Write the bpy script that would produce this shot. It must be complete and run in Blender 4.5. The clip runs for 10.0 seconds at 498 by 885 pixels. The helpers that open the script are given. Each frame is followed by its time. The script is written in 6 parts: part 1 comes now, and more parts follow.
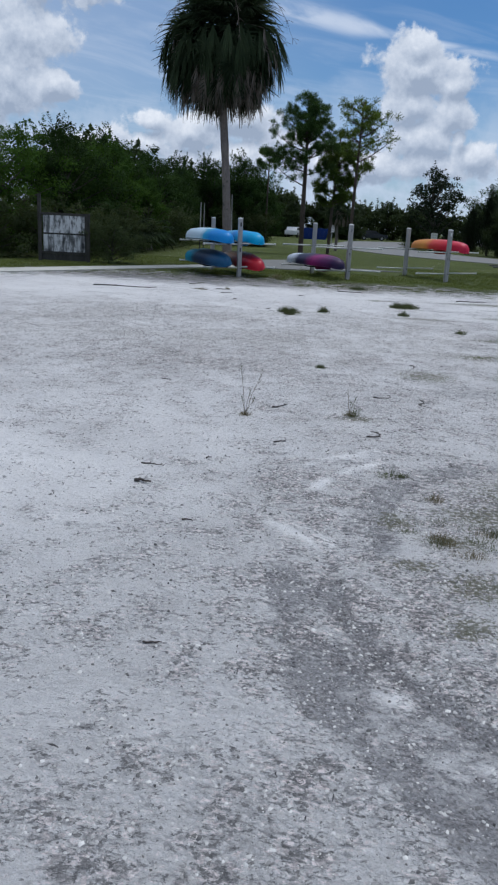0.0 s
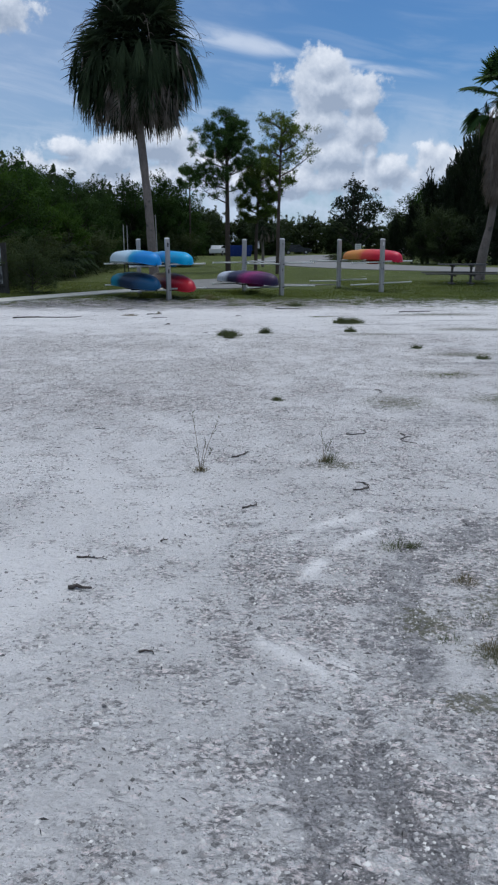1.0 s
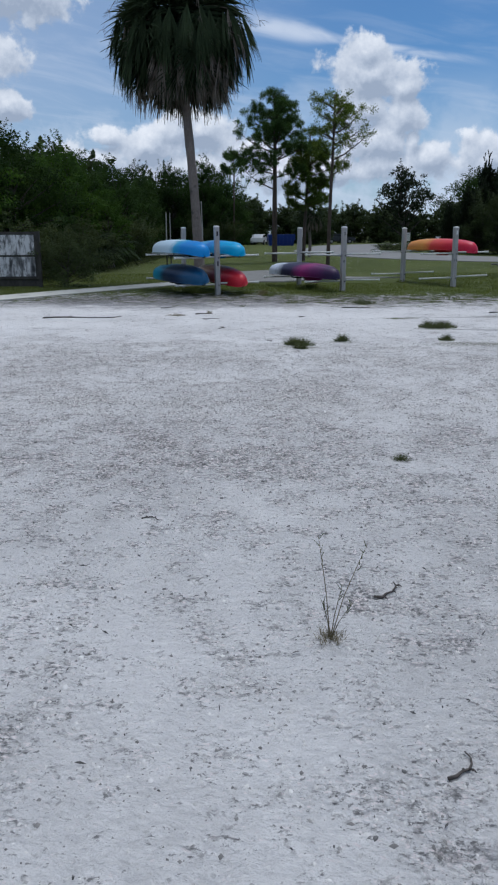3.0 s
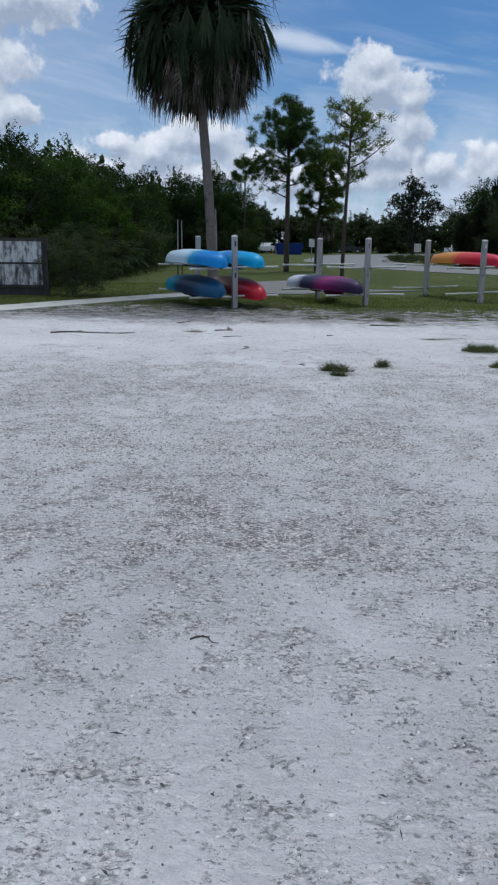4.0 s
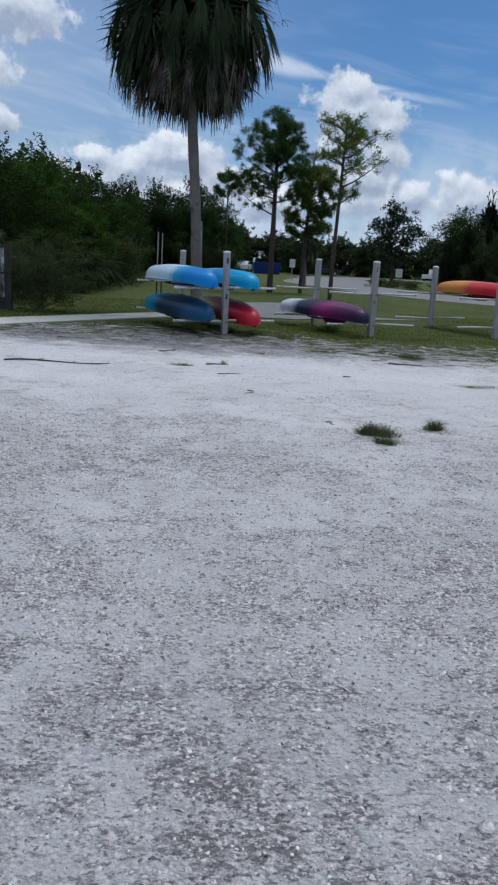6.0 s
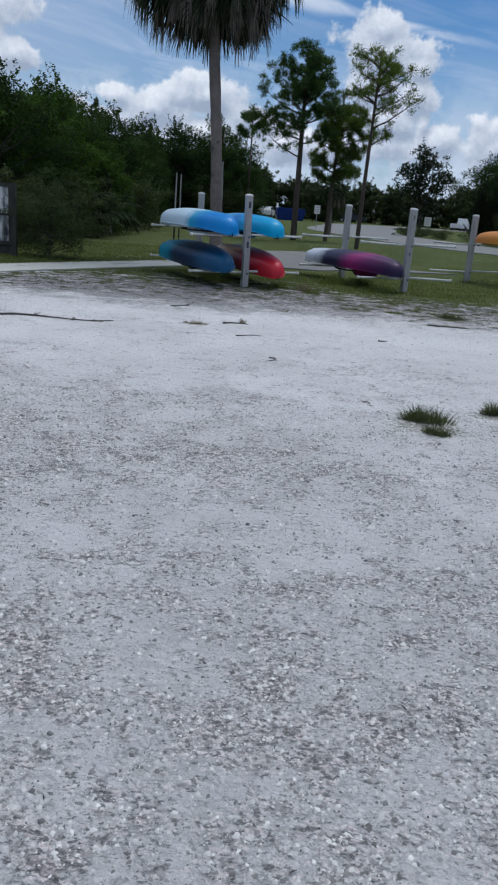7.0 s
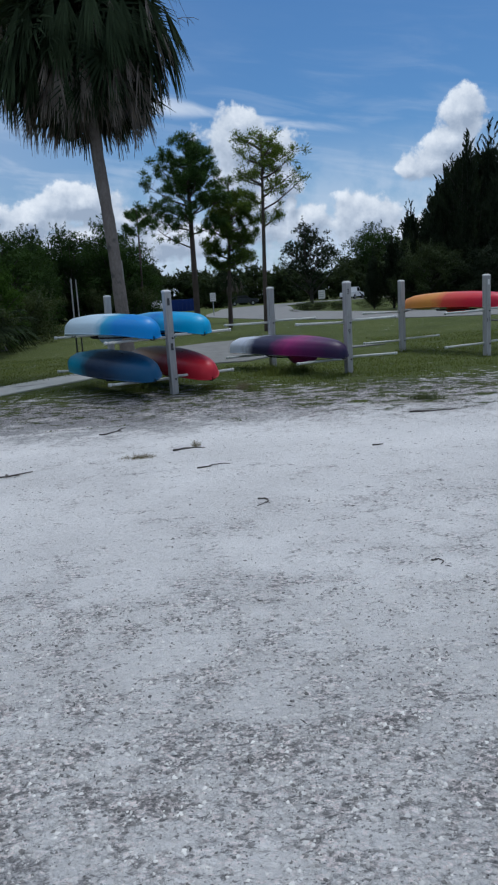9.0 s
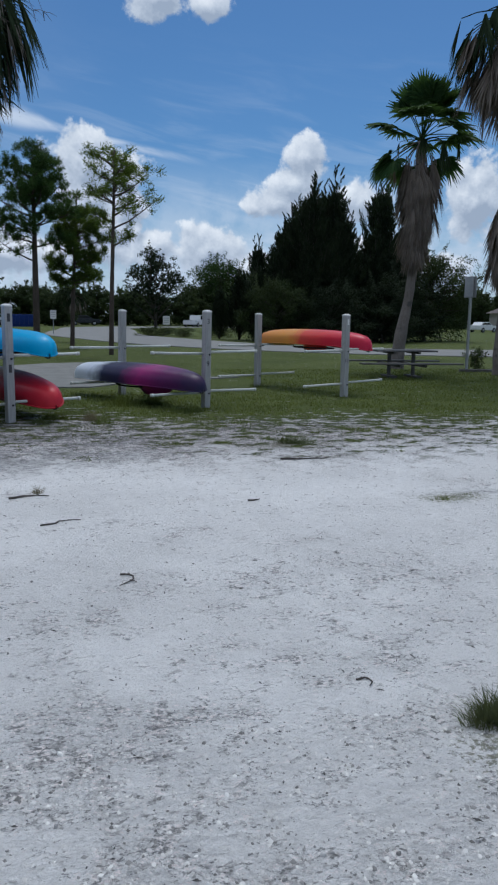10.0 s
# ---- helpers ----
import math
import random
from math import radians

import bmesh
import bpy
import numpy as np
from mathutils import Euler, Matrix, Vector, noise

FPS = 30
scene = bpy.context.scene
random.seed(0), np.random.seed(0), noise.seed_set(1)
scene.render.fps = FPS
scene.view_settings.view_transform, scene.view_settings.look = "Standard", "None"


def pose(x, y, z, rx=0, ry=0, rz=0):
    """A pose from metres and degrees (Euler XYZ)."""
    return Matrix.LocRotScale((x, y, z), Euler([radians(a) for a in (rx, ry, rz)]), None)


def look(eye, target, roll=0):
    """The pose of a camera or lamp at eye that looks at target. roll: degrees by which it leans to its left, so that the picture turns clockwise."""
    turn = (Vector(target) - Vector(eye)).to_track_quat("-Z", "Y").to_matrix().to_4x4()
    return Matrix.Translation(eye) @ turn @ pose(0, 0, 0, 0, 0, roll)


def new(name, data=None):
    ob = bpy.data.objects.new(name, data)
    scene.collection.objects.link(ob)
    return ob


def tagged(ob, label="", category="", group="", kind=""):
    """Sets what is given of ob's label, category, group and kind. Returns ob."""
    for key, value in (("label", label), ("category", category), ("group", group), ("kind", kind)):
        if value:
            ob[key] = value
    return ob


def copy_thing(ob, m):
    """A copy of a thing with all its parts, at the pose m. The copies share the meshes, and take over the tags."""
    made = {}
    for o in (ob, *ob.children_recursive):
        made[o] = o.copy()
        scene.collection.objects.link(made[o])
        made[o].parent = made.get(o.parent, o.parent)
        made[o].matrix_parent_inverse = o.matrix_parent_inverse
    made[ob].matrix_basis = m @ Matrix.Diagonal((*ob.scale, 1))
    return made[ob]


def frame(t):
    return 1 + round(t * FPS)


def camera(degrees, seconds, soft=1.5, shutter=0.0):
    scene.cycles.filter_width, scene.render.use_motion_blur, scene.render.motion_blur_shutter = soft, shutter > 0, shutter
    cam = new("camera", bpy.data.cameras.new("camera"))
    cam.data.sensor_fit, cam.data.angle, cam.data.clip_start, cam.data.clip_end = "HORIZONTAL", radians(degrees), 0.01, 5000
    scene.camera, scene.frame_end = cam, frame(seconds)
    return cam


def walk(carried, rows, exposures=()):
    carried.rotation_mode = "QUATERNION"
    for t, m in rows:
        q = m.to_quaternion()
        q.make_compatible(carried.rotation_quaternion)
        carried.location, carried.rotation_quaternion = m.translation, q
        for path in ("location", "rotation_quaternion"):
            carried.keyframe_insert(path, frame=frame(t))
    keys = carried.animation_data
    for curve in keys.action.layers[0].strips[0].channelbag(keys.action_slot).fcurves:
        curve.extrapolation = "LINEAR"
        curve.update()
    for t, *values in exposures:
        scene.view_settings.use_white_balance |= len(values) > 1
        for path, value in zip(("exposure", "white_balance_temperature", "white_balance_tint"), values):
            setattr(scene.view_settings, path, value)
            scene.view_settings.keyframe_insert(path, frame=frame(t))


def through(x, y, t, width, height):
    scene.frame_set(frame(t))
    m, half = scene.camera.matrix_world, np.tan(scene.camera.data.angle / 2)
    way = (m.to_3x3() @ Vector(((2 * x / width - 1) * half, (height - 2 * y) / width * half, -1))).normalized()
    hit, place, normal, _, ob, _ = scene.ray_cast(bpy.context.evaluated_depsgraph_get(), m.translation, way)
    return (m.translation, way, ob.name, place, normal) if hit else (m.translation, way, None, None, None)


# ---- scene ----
cam = camera(35.4, 10.0, 2.2)
PATH = [
    (0, (1.236, -0.045, 1.457), (1.076, 1.875, 0.92), 2.8),
    (0.5, (1.161, 0.531, 1.453), (1.085, 2.46, 0.933), -0.5),
    (1, (1.018, 1.064, 1.43), (1.014, 3.003, 0.94), -0.3),
    (1.5, (0.993, 1.622, 1.44), (1.096, 3.545, 0.899), -3.0),
    (2, (0.861, 2.19, 1.432), (0.909, 4.12, 0.91), -0.6),
    (2.5, (0.701, 2.81, 1.413), (0.629, 4.741, 0.897), -1.1),
    (4, (0.134, 4.47, 1.49), (0.032, 6.404, 0.993), 0.6),
    (4.5, (-0.059, 5.072, 1.481), (-0.116, 7.015, 1.012), 1.1),
    (5, (-0.2, 5.665, 1.491), (-0.269, 7.615, 1.052), 0.6),
    (6.5, (-0.448, 7.502, 1.459), (-0.462, 9.442, 0.976), 4.5),
    (7, (-0.457, 8.11, 1.453), (-0.514, 10.023, 0.872), 4.2),
    (7.5, (-0.555, 8.642, 1.446), (-0.679, 10.542, 0.834), 2.6),
    (8, (-0.7, 9.201, 1.463), (-0.762, 11.121, 0.907), -0.8),
    (8.5, (-0.876, 9.698, 1.478), (-0.885, 11.653, 1.053), -1.9),
    (9, (-1.017, 10.278, 1.485), (-0.866, 12.238, 1.114), -3.5),
    (9.5, (-1.049, 10.799, 1.519), (-0.754, 12.74, 1.139), -1.7),
    (10, (-1.095, 11.405, 1.511), (-0.53, 13.297, 1.195), 1.0),
]
walk(cam, [(t, look(eye, target, roll)) for t, eye, target, roll in PATH], [(0, 0.06, 5900, 10.5), (8, 0.06, 5900, 10.5), (9.2, 0.05, 5850, 8.5), (10, 0.05, 5850, 8.5)])

# ---- light ----
SUN_AZ, SUN_EL = 28.0, 62.0          # degrees to the right of +y, and above the horizon
sun_way = Vector((math.sin(radians(SUN_AZ)) * math.cos(radians(SUN_EL)), math.cos(radians(SUN_AZ)) * math.cos(radians(SUN_EL)), math.sin(radians(SUN_EL))))
sun = new("sun", bpy.data.lights.new("sun", "SUN"))
sun.data.energy, sun.data.angle, sun.data.color = 1.35, radians(14), (1.0, 0.96, 0.90)
sun.matrix_world = look(sun_way * 60, (0, 0, 0))


class Nodes:
    """Short hand for building a node tree."""
    def __init__(self, tree):
        self.tree = tree

    def add(self, kind, operation=None, use_clamp=None, data_type=None, blend_type=None, interpolation_type=None, feature=None, attribute_name=None):
        node = self.tree.nodes.new(kind)
        if operation is not None:
            node.operation = operation
        if use_clamp is not None:
            node.use_clamp = use_clamp
        if data_type is not None:
            node.data_type = data_type
        if blend_type is not None:
            node.blend_type = blend_type
        if interpolation_type is not None:
            node.interpolation_type = interpolation_type
        if feature is not None:
            node.feature = feature
        if attribute_name is not None:
            node.attribute_name = attribute_name
        return node

    def put(self, socket, value):
        if isinstance(value, bpy.types.NodeSocket):
            self.tree.links.new(value, socket)
        elif value is not None:
            if isinstance(value, tuple) and len(value) == 3 and socket.type == "RGBA":
                value = (*value, 1)
            socket.default_value = value

    def math(self, op, a, b=None, c=None, clamp=False):
        node = self.add("ShaderNodeMath", operation=op, use_clamp=clamp)
        for socket, value in zip(node.inputs, (a, b, c)):
            self.put(socket, value)
        return node.outputs[0]

    def vec(self, op, a, b=None):
        node = self.add("ShaderNodeVectorMath", operation=op)
        for socket, value in zip(node.inputs, (a, b)):
            self.put(socket, value)
        return node.outputs[0]

    def mix(self, fac, a, b, blend="MIX"):
        node = self.add("ShaderNodeMix", data_type="RGBA", blend_type=blend)
        self.put(node.inputs[0], fac)
        self.put(node.inputs[6], a)
        self.put(node.inputs[7], b)
        return node.outputs[2]

    def step(self, value, lo, hi, a=0.0, b=1.0):
        node = self.add("ShaderNodeMapRange", interpolation_type="SMOOTHSTEP")
        for socket, v in zip(node.inputs, (value, lo, hi, a, b)):
            self.put(socket, v)
        return node.outputs[0]

    def noise(self, where, scale, detail=4.0, rough=0.55, warp=0.0):
        node = self.add("ShaderNodeTexNoise")
        self.put(node.inputs["Vector"], where)
        for key, v in (("Scale", scale), ("Detail", detail), ("Roughness", rough), ("Distortion", warp)):
            node.inputs[key].default_value = v
        return node.outputs[0]

    def cells(self, where, scale, out="Color", feature="F1", rand=1.0):
        node = self.add("ShaderNodeTexVoronoi", feature=feature)
        self.put(node.inputs["Vector"], where)
        node.inputs["Scale"].default_value = scale
        node.inputs["Randomness"].default_value = rand
        return node.outputs[out]

    def ramp(self, fac, *stops):
        node = self.add("ShaderNodeValToRGB")
        self.put(node.inputs[0], fac)
        keys = node.color_ramp.elements
        keys[0].position, keys[0].color = stops[0][0], (*stops[0][1], 1)
        keys[len(keys) - 1].position, keys[len(keys) - 1].color = stops[-1][0], (*stops[-1][1], 1)
        for at, colour in stops[1:-1]:
            keys.new(at).color = (*colour, 1)
        return node.outputs[0]

    def bump(self, height, strength, distance):
        node = self.add("ShaderNodeBump")
        self.put(node.inputs["Height"], height)
        node.inputs["Strength"].default_value, node.inputs["Distance"].default_value = strength, distance
        return node.outputs[0]


# sky: clear blue with fair-weather cumulus low all round and a few thin streaks
world = bpy.data.worlds.new("sky")
scene.world = world
world.use_nodes = True
N = Nodes(world.node_tree)
back = world.node_tree.nodes["Background"]
sky = N.add("ShaderNodeTexSky")
sky.sky_type, sky.sun_disc, sky.sun_elevation, sky.sun_rotation = "NISHITA", False, radians(SUN_EL), radians(SUN_AZ)
sky.air_density, sky.dust_density, sky.ozone_density = 1.0, 0.5, 2.2
way = N.add("ShaderNodeTexCoord").outputs["Generated"]
xyz = N.add("ShaderNodeSeparateXYZ")
N.put(xyz.inputs[0], way)
az = N.math("MULTIPLY", N.math("ARCTAN2", xyz.outputs[0], xyz.outputs[1]), 57.2958)
el = N.math("MULTIPLY", N.math("ARCSINE", xyz.outputs[2]), 57.2958)
# cumulus heaps: azimuth, elevation, half width, half height (degrees)
HEAPS = [(5.1, 10.3, 3.8, 2.1), (5.1, 11.5, 1.8, 1.3), (8.0, 9.5, 1.6, 1.1), (5.0, 8.1, 2.1, 1.3), (7.9, 7.6, 1.9, 1.5), (6.2, 6.0, 3.0, 1.3),
         (3.0, 4.2, 3.2, 1.3), (6.5, 4.4, 4.2, 1.5), (9.3, 5.0, 2.2, 1.3), (8.3, 6.0, 0.8, 1.0), (13.7, 5.0, 2.8, 1.8),
         (20.2, 11.0, 1.9, 1.7), (19.3, 9.2, 1.9, 1.3), (18.2, 8.0, 2.4, 1.2), (16.6, 7.8, 1.2, 0.7), (24.2, 8.2, 1.8, 1.6), (16.5, 3.4, 3.4, 1.4), (24.0, 4.4, 4.0, 1.6),
         (31.8, 8.2, 2.6, 3.4), (35.5, 7.0, 3.5, 2.4), (28.5, 3.5, 4.0, 1.6),
         (-20.7, 10.9, 3.9, 2.7), (-18.8, 8.2, 2.2, 1.2), (-23.5, 8.0, 5.0, 2.8), (-18.5, 14.6, 5.5, 2.2), (-26.0, 12.5, 5.0, 3.0),
         (-6.4, 6.9, 3.4, 1.6), (-9.8, 5.8, 3.4, 1.6), (-12.6, 6.4, 2.0, 0.9), (-13.2, 5.0, 3.8, 1.5), (-3.2, 5.7, 2.8, 1.2), (-7.0, 4.2, 6.0, 1.7), (0.0, 4.0, 4.0, 1.4), (-16.5, 3.8, 4.5, 1.6),
         (9.8, 20.6, 2.6, 1.6), (13.2, 20.2, 2.0, 1.2),
         (-40.0, 9.0, 8.0, 4.0), (-62.0, 12.0, 9.0, 5.0), (52.0, 8.0, 8.0, 4.0), (75.0, 12.0, 9.0, 5.0), (110.0, 10.0, 12.0, 5.0),
         (-95.0, 10.0, 12.0, 5.0), (150.0, 12.0, 14.0, 6.0), (-140.0, 9.0, 14.0, 5.0), (40.0, 26.0, 7.0, 4.0), (-35.0, 28.0, 7.0, 4.0)]


def heaped(up):
    """How deep inside the cumulus a point of the sky lies; up: degrees by which the point is moved towards the light."""
    at_n = N.vec("ADD", way, (-0.006 * up, 0.0, 0.0175 * up))
    lumps, tufts, e_up = N.noise(at_n, 20.0, 7.0, 0.58), N.noise(at_n, 62.0, 5.0, 0.6), N.math("ADD", el, up)
    best = None
    for a, e, w, h in HEAPS:
        da = N.math("DIVIDE", N.math("SUBTRACT", az, a + 0.33 * up), w)
        de = N.math("DIVIDE", N.math("SUBTRACT", e_up, e), h)
        one = N.math("SUBTRACT", 1.0, N.math("SQRT", N.math("ADD", N.math("MULTIPLY", da, da), N.math("MULTIPLY", de, de))))
        best = one if best is None else N.math("SMOOTH_MAX", best, one, 0.22)
    deep = N.math("ADD", best, N.math("MULTIPLY", N.math("SUBTRACT", lumps, 0.5), 1.9))
    return N.math("ADD", deep, N.math("MULTIPLY", N.math("SUBTRACT", tufts, 0.5), 0.8)), lumps


puff, warp_n = heaped(0.0)
puff_up, _ = heaped(0.7)
cloud = N.step(puff, 0.0, 0.34)
# rims that face the light are bright, the bodies grey
shade = N.math("MULTIPLY_ADD", N.math("SUBTRACT", puff, puff_up), 0.95, N.math("MULTIPLY_ADD", N.step(puff, 0.1, 1.0), -0.20, 0.40), clamp=True)
cloud_colour = N.ramp(shade, (0.0, (3.5, 4.05, 4.9)), (0.4, (5.3, 5.75, 6.4)), (1.0, (8.3, 8.4, 8.5)))
# broken bright cover higher up, out of which the sun shines softly
high = N.math("MULTIPLY", N.step(el, 24.0, 42.0), N.step(N.noise(way, 3.2, 5.0, 0.55), 0.34, 0.56, 0.35, 1.0))
# thin streaks
flat = N.add("ShaderNodeCombineXYZ")
N.put(flat.inputs[0], N.math("MULTIPLY", az, 0.1))
N.put(flat.inputs[1], N.math("MULTIPLY", N.math("ADD", el, N.math("MULTIPLY", az, 0.17)), 0.55))
streak_n = N.noise(flat.outputs[0], 1.5, 5.0, 0.55, 0.6)
line = N.math("ADD", el, N.math("MULTIPLY", az, 0.18))
wide_band = N.math("MULTIPLY_ADD", N.step(az, 3.5, 0.5), 0.55, 0.35)
band = N.math("DIVIDE", N.math("ABSOLUTE", N.math("SUBTRACT", line, 12.9)), wide_band)
streak = N.math("MULTIPLY", N.step(band, 1.1, 0.1), N.math("MULTIPLY", N.step(az, -5.5, -3.0), N.step(az, 14.0, 9.0)))
streak = N.math("MULTIPLY", streak, N.step(streak_n, 0.30, 0.58, 0.15, 1.0))
veil = N.math("MULTIPLY", N.step(streak_n, 0.42, 0.75), N.math("MULTIPLY", N.step(el, 20.0, 4.0, 0.0, 0.45), N.step(az, 0.0, -12.0, 0.7, 1.0)))
haze = N.math("MULTIPLY", N.step(el, 12.0, 3.0), N.step(warp_n, 0.32, 0.60, 0.42, 0.94))
blue = N.mix(1.0, sky.outputs[0], (0.37, 0.545, 0.69), "MULTIPLY")
pallor = N.math("MULTIPLY", N.step(az, 8.0, -22.0, 0.0, 0.42), N.step(el, 30.0, 12.0))
tone = N.mix(N.math("MAXIMUM", haze, pallor), blue, (5.6, 6.3, 7.2))
tone = N.mix(N.math("MAXIMUM", N.math("MULTIPLY", streak, 0.75), veil), tone, (6.8, 7.2, 7.8))
tone = N.mix(cloud, tone, cloud_colour)
tone = N.mix(high, tone, (8.6, 8.8, 9.0))
N.put(back.inputs[0], tone)
back.inputs[1].default_value = 0.095


# ---- materials ----
def material(name, rough=0.7, metal=0.0, spec=0.3):
    """A new material, its node short hand and its Principled shader."""
    m = bpy.data.materials.new(name)
    m.use_nodes = True
    n = Nodes(m.node_tree)
    p = m.node_tree.nodes["Principled BSDF"]
    p.inputs["Roughness"].default_value, p.inputs["Metallic"].default_value = rough, metal
    p.inputs["Specular IOR Level"].default_value = spec
    return m, n, p


def place(n, out="Object"):
    return n.add("ShaderNodeTexCoord").outputs[out]


def foliage(name, dark, light, through=0.35, rough=0.5):
    """Leaves: colour varies leaf by leaf and in painted light and dark clumps, and part of the light passes through."""
    m, n, p = material(name, rough + 0.15, spec=0.06)
    island = n.add("ShaderNodeNewGeometry").outputs["Random Per Island"]
    # noise patches paint lit and shaded clumps into the leaf colour
    patch = n.noise(place(n), 0.9, 3.0)
    whole = n.add("ShaderNodeObjectInfo").outputs["Random"]
    fac = n.math("MULTIPLY_ADD", island, 0.22, n.math("MULTIPLY_ADD", whole, 0.26, n.math("MULTIPLY", n.step(patch, 0.34, 0.66), 0.52)))
    colour = n.ramp(fac, (0.15, dark), (0.85, light))
    n.put(p.inputs["Base Color"], colour)
    glow = n.add("ShaderNodeBsdfTranslucent")
    n.put(glow.inputs[0], n.mix(0.5, colour, (light[0] * 1.6, light[1] * 1.5, light[2] * 0.6)))
    both = n.add("ShaderNodeMixShader")
    both.inputs[0].default_value = through
    n.put(both.inputs[1], p.outputs[0])
    n.put(both.inputs[2], glow.outputs[0])
    n.put(m.node_tree.nodes["Material Output"].inputs[0], both.outputs[0])
    return m


def grained(name, dark, light, scale=6.0, stretch=(1, 1, 0.15), rough=0.8, bump=0.4, spots=None, dist=0.01):
    """Wood, bark, stone: two scales of streaks or blotches, and relief."""
    m, n, p = material(name, rough)
    at = n.vec("MULTIPLY", place(n), stretch)
    coarse, fine = n.noise(at, scale, 6.0, 0.6, 0.4), n.noise(at, scale * 6, 4.0, 0.6)
    fac = n.math("MULTIPLY_ADD", fine, 0.45, n.math("MULTIPLY", coarse, 0.6))
    colour = n.ramp(fac, (0.3, dark), (0.72, light))
    if spots:
        colour = n.mix(n.step(n.noise(place(n), scale * 0.7, 3.0), 0.58, 0.68), colour, spots)
    n.put(p.inputs["Base Color"], colour)
    n.put(p.inputs["Normal"], n.bump(fac, bump, dist))
    return m


def plastic(name, *stops, axis=0, half=1.6, rough=0.42):
    """Rotomoulded plastic whose colours run into each other along one axis, dulled and scuffed."""
    m, n, p = material(name, rough, spec=0.26)
    sep = n.add("ShaderNodeSeparateXYZ")
    n.put(sep.inputs[0], place(n))
    along = n.math("MULTIPLY_ADD", sep.outputs[axis], 0.5 / half, 0.5)
    wobble = n.noise(place(n), 4.0, 5.0, 0.6)
    along = n.math("MULTIPLY_ADD", n.math("SUBTRACT", wobble, 0.5), 0.16, along)
    colour = n.ramp(along, *stops)
    scuff = n.step(n.noise(n.vec("MULTIPLY", place(n), (0.6, 6, 6)), 9.0, 5.0, 0.7), 0.52, 0.78)
    colour = n.mix(n.math("MULTIPLY", scuff, 0.45), colour, n.mix(1.0, colour, (1.5, 1.5, 1.5), "MULTIPLY"))
    n.put(p.inputs["Base Color"], colour)
    n.put(p.inputs["Roughness"], n.math("MULTIPLY_ADD", scuff, 0.3, rough))
    n.put(p.inputs["Normal"], n.bump(wobble, 0.12, 0.02))
    return m


def painted(name, colour, rough=0.5, metal=0.0, wear=0.12):
    """Plain paint or coating with slight blotches and grime."""
    m, n, p = material(name, rough, metal)
    a, b = n.noise(place(n), 3.0, 5.0, 0.6), n.noise(place(n), 26.0, 4.0, 0.6)
    fac = n.math("MULTIPLY_ADD", a, 0.6, n.math("MULTIPLY", b, 0.4))
    lo = tuple(c * (1 - wear * 2.2) for c in colour)
    n.put(p.inputs["Base Color"], n.ramp(fac, (0.3, lo), (0.62, colour)))
    n.put(p.inputs["Roughness"], n.math("MULTIPLY_ADD", b, 0.25, rough - 0.1))
    n.put(p.inputs["Normal"], n.bump(b, 0.1, 0.005))
    return m


# ground: white shell sand, grey shell grit, bare green patches and mown grass
def chip_jitter(n, where):
    """A small random shift of the place, which roughens the outlines of chips."""
    node = n.add("ShaderNodeTexNoise")
    n.put(node.inputs["Vector"], where)
    node.inputs["Scale"].default_value, node.inputs["Detail"].default_value = 90.0, 3.0
    return node.outputs["Color"]


M_GROUND, n, p = material("shell_sand_and_grass", 0.92, spec=0.12)
at = place(n)
grit = n.add("ShaderNodeAttribute", attribute_name="grit").outputs["Fac"]
green = n.add("ShaderNodeAttribute", attribute_name="green").outputs["Fac"]
lawn = n.add("ShaderNodeAttribute", attribute_name="lawn").outputs["Fac"]
soil = n.add("ShaderNodeAttribute", attribute_name="soil").outputs["Fac"]
bare = n.add("ShaderNodeAttribute", attribute_name="bare").outputs["Fac"]
chip = n.add("ShaderNodeSeparateColor")
n.put(chip.inputs[0], n.cells(at, 120.0))
grain = n.noise(at, 200.0, 3.0, 0.6)
mottle = n.noise(at, 9.0, 6.0, 0.62)
broad = n.noise(at, 1.1, 6.0, 0.6)
wide = n.noise(at, 0.35, 4.0, 0.55)
crumb = n.noise(n.vec("MULTIPLY", at, (0.85, 1.15, 1)), 24.0, 6.0, 0.72, 0.5)
crumb2 = n.noise(n.vec("ADD", n.vec("MULTIPLY", at, (0.75, 1.1, 1)), (5.3, 2.1, 0)), 52.0, 5.0, 0.70, 0.4)
# packed grey sand, paler where it lies bare
sand = n.ramp(n.math("MULTIPLY_ADD", grain, 0.14, n.math("MULTIPLY_ADD", broad, 0.34, n.math("MULTIPLY_ADD", crumb2, 0.26, n.math("MULTIPLY", mottle, 0.26)))),
              (0.36, (0.51, 0.503, 0.50)), (0.62, (0.765, 0.757, 0.751)))
sand = n.mix(n.math("MULTIPLY", bare, 0.75), sand, n.mix(n.math("MULTIPLY_ADD", grain, 0.4, n.math("MULTIPLY", mottle, 0.6)), (0.66, 0.652, 0.646), (0.82, 0.812, 0.804)))
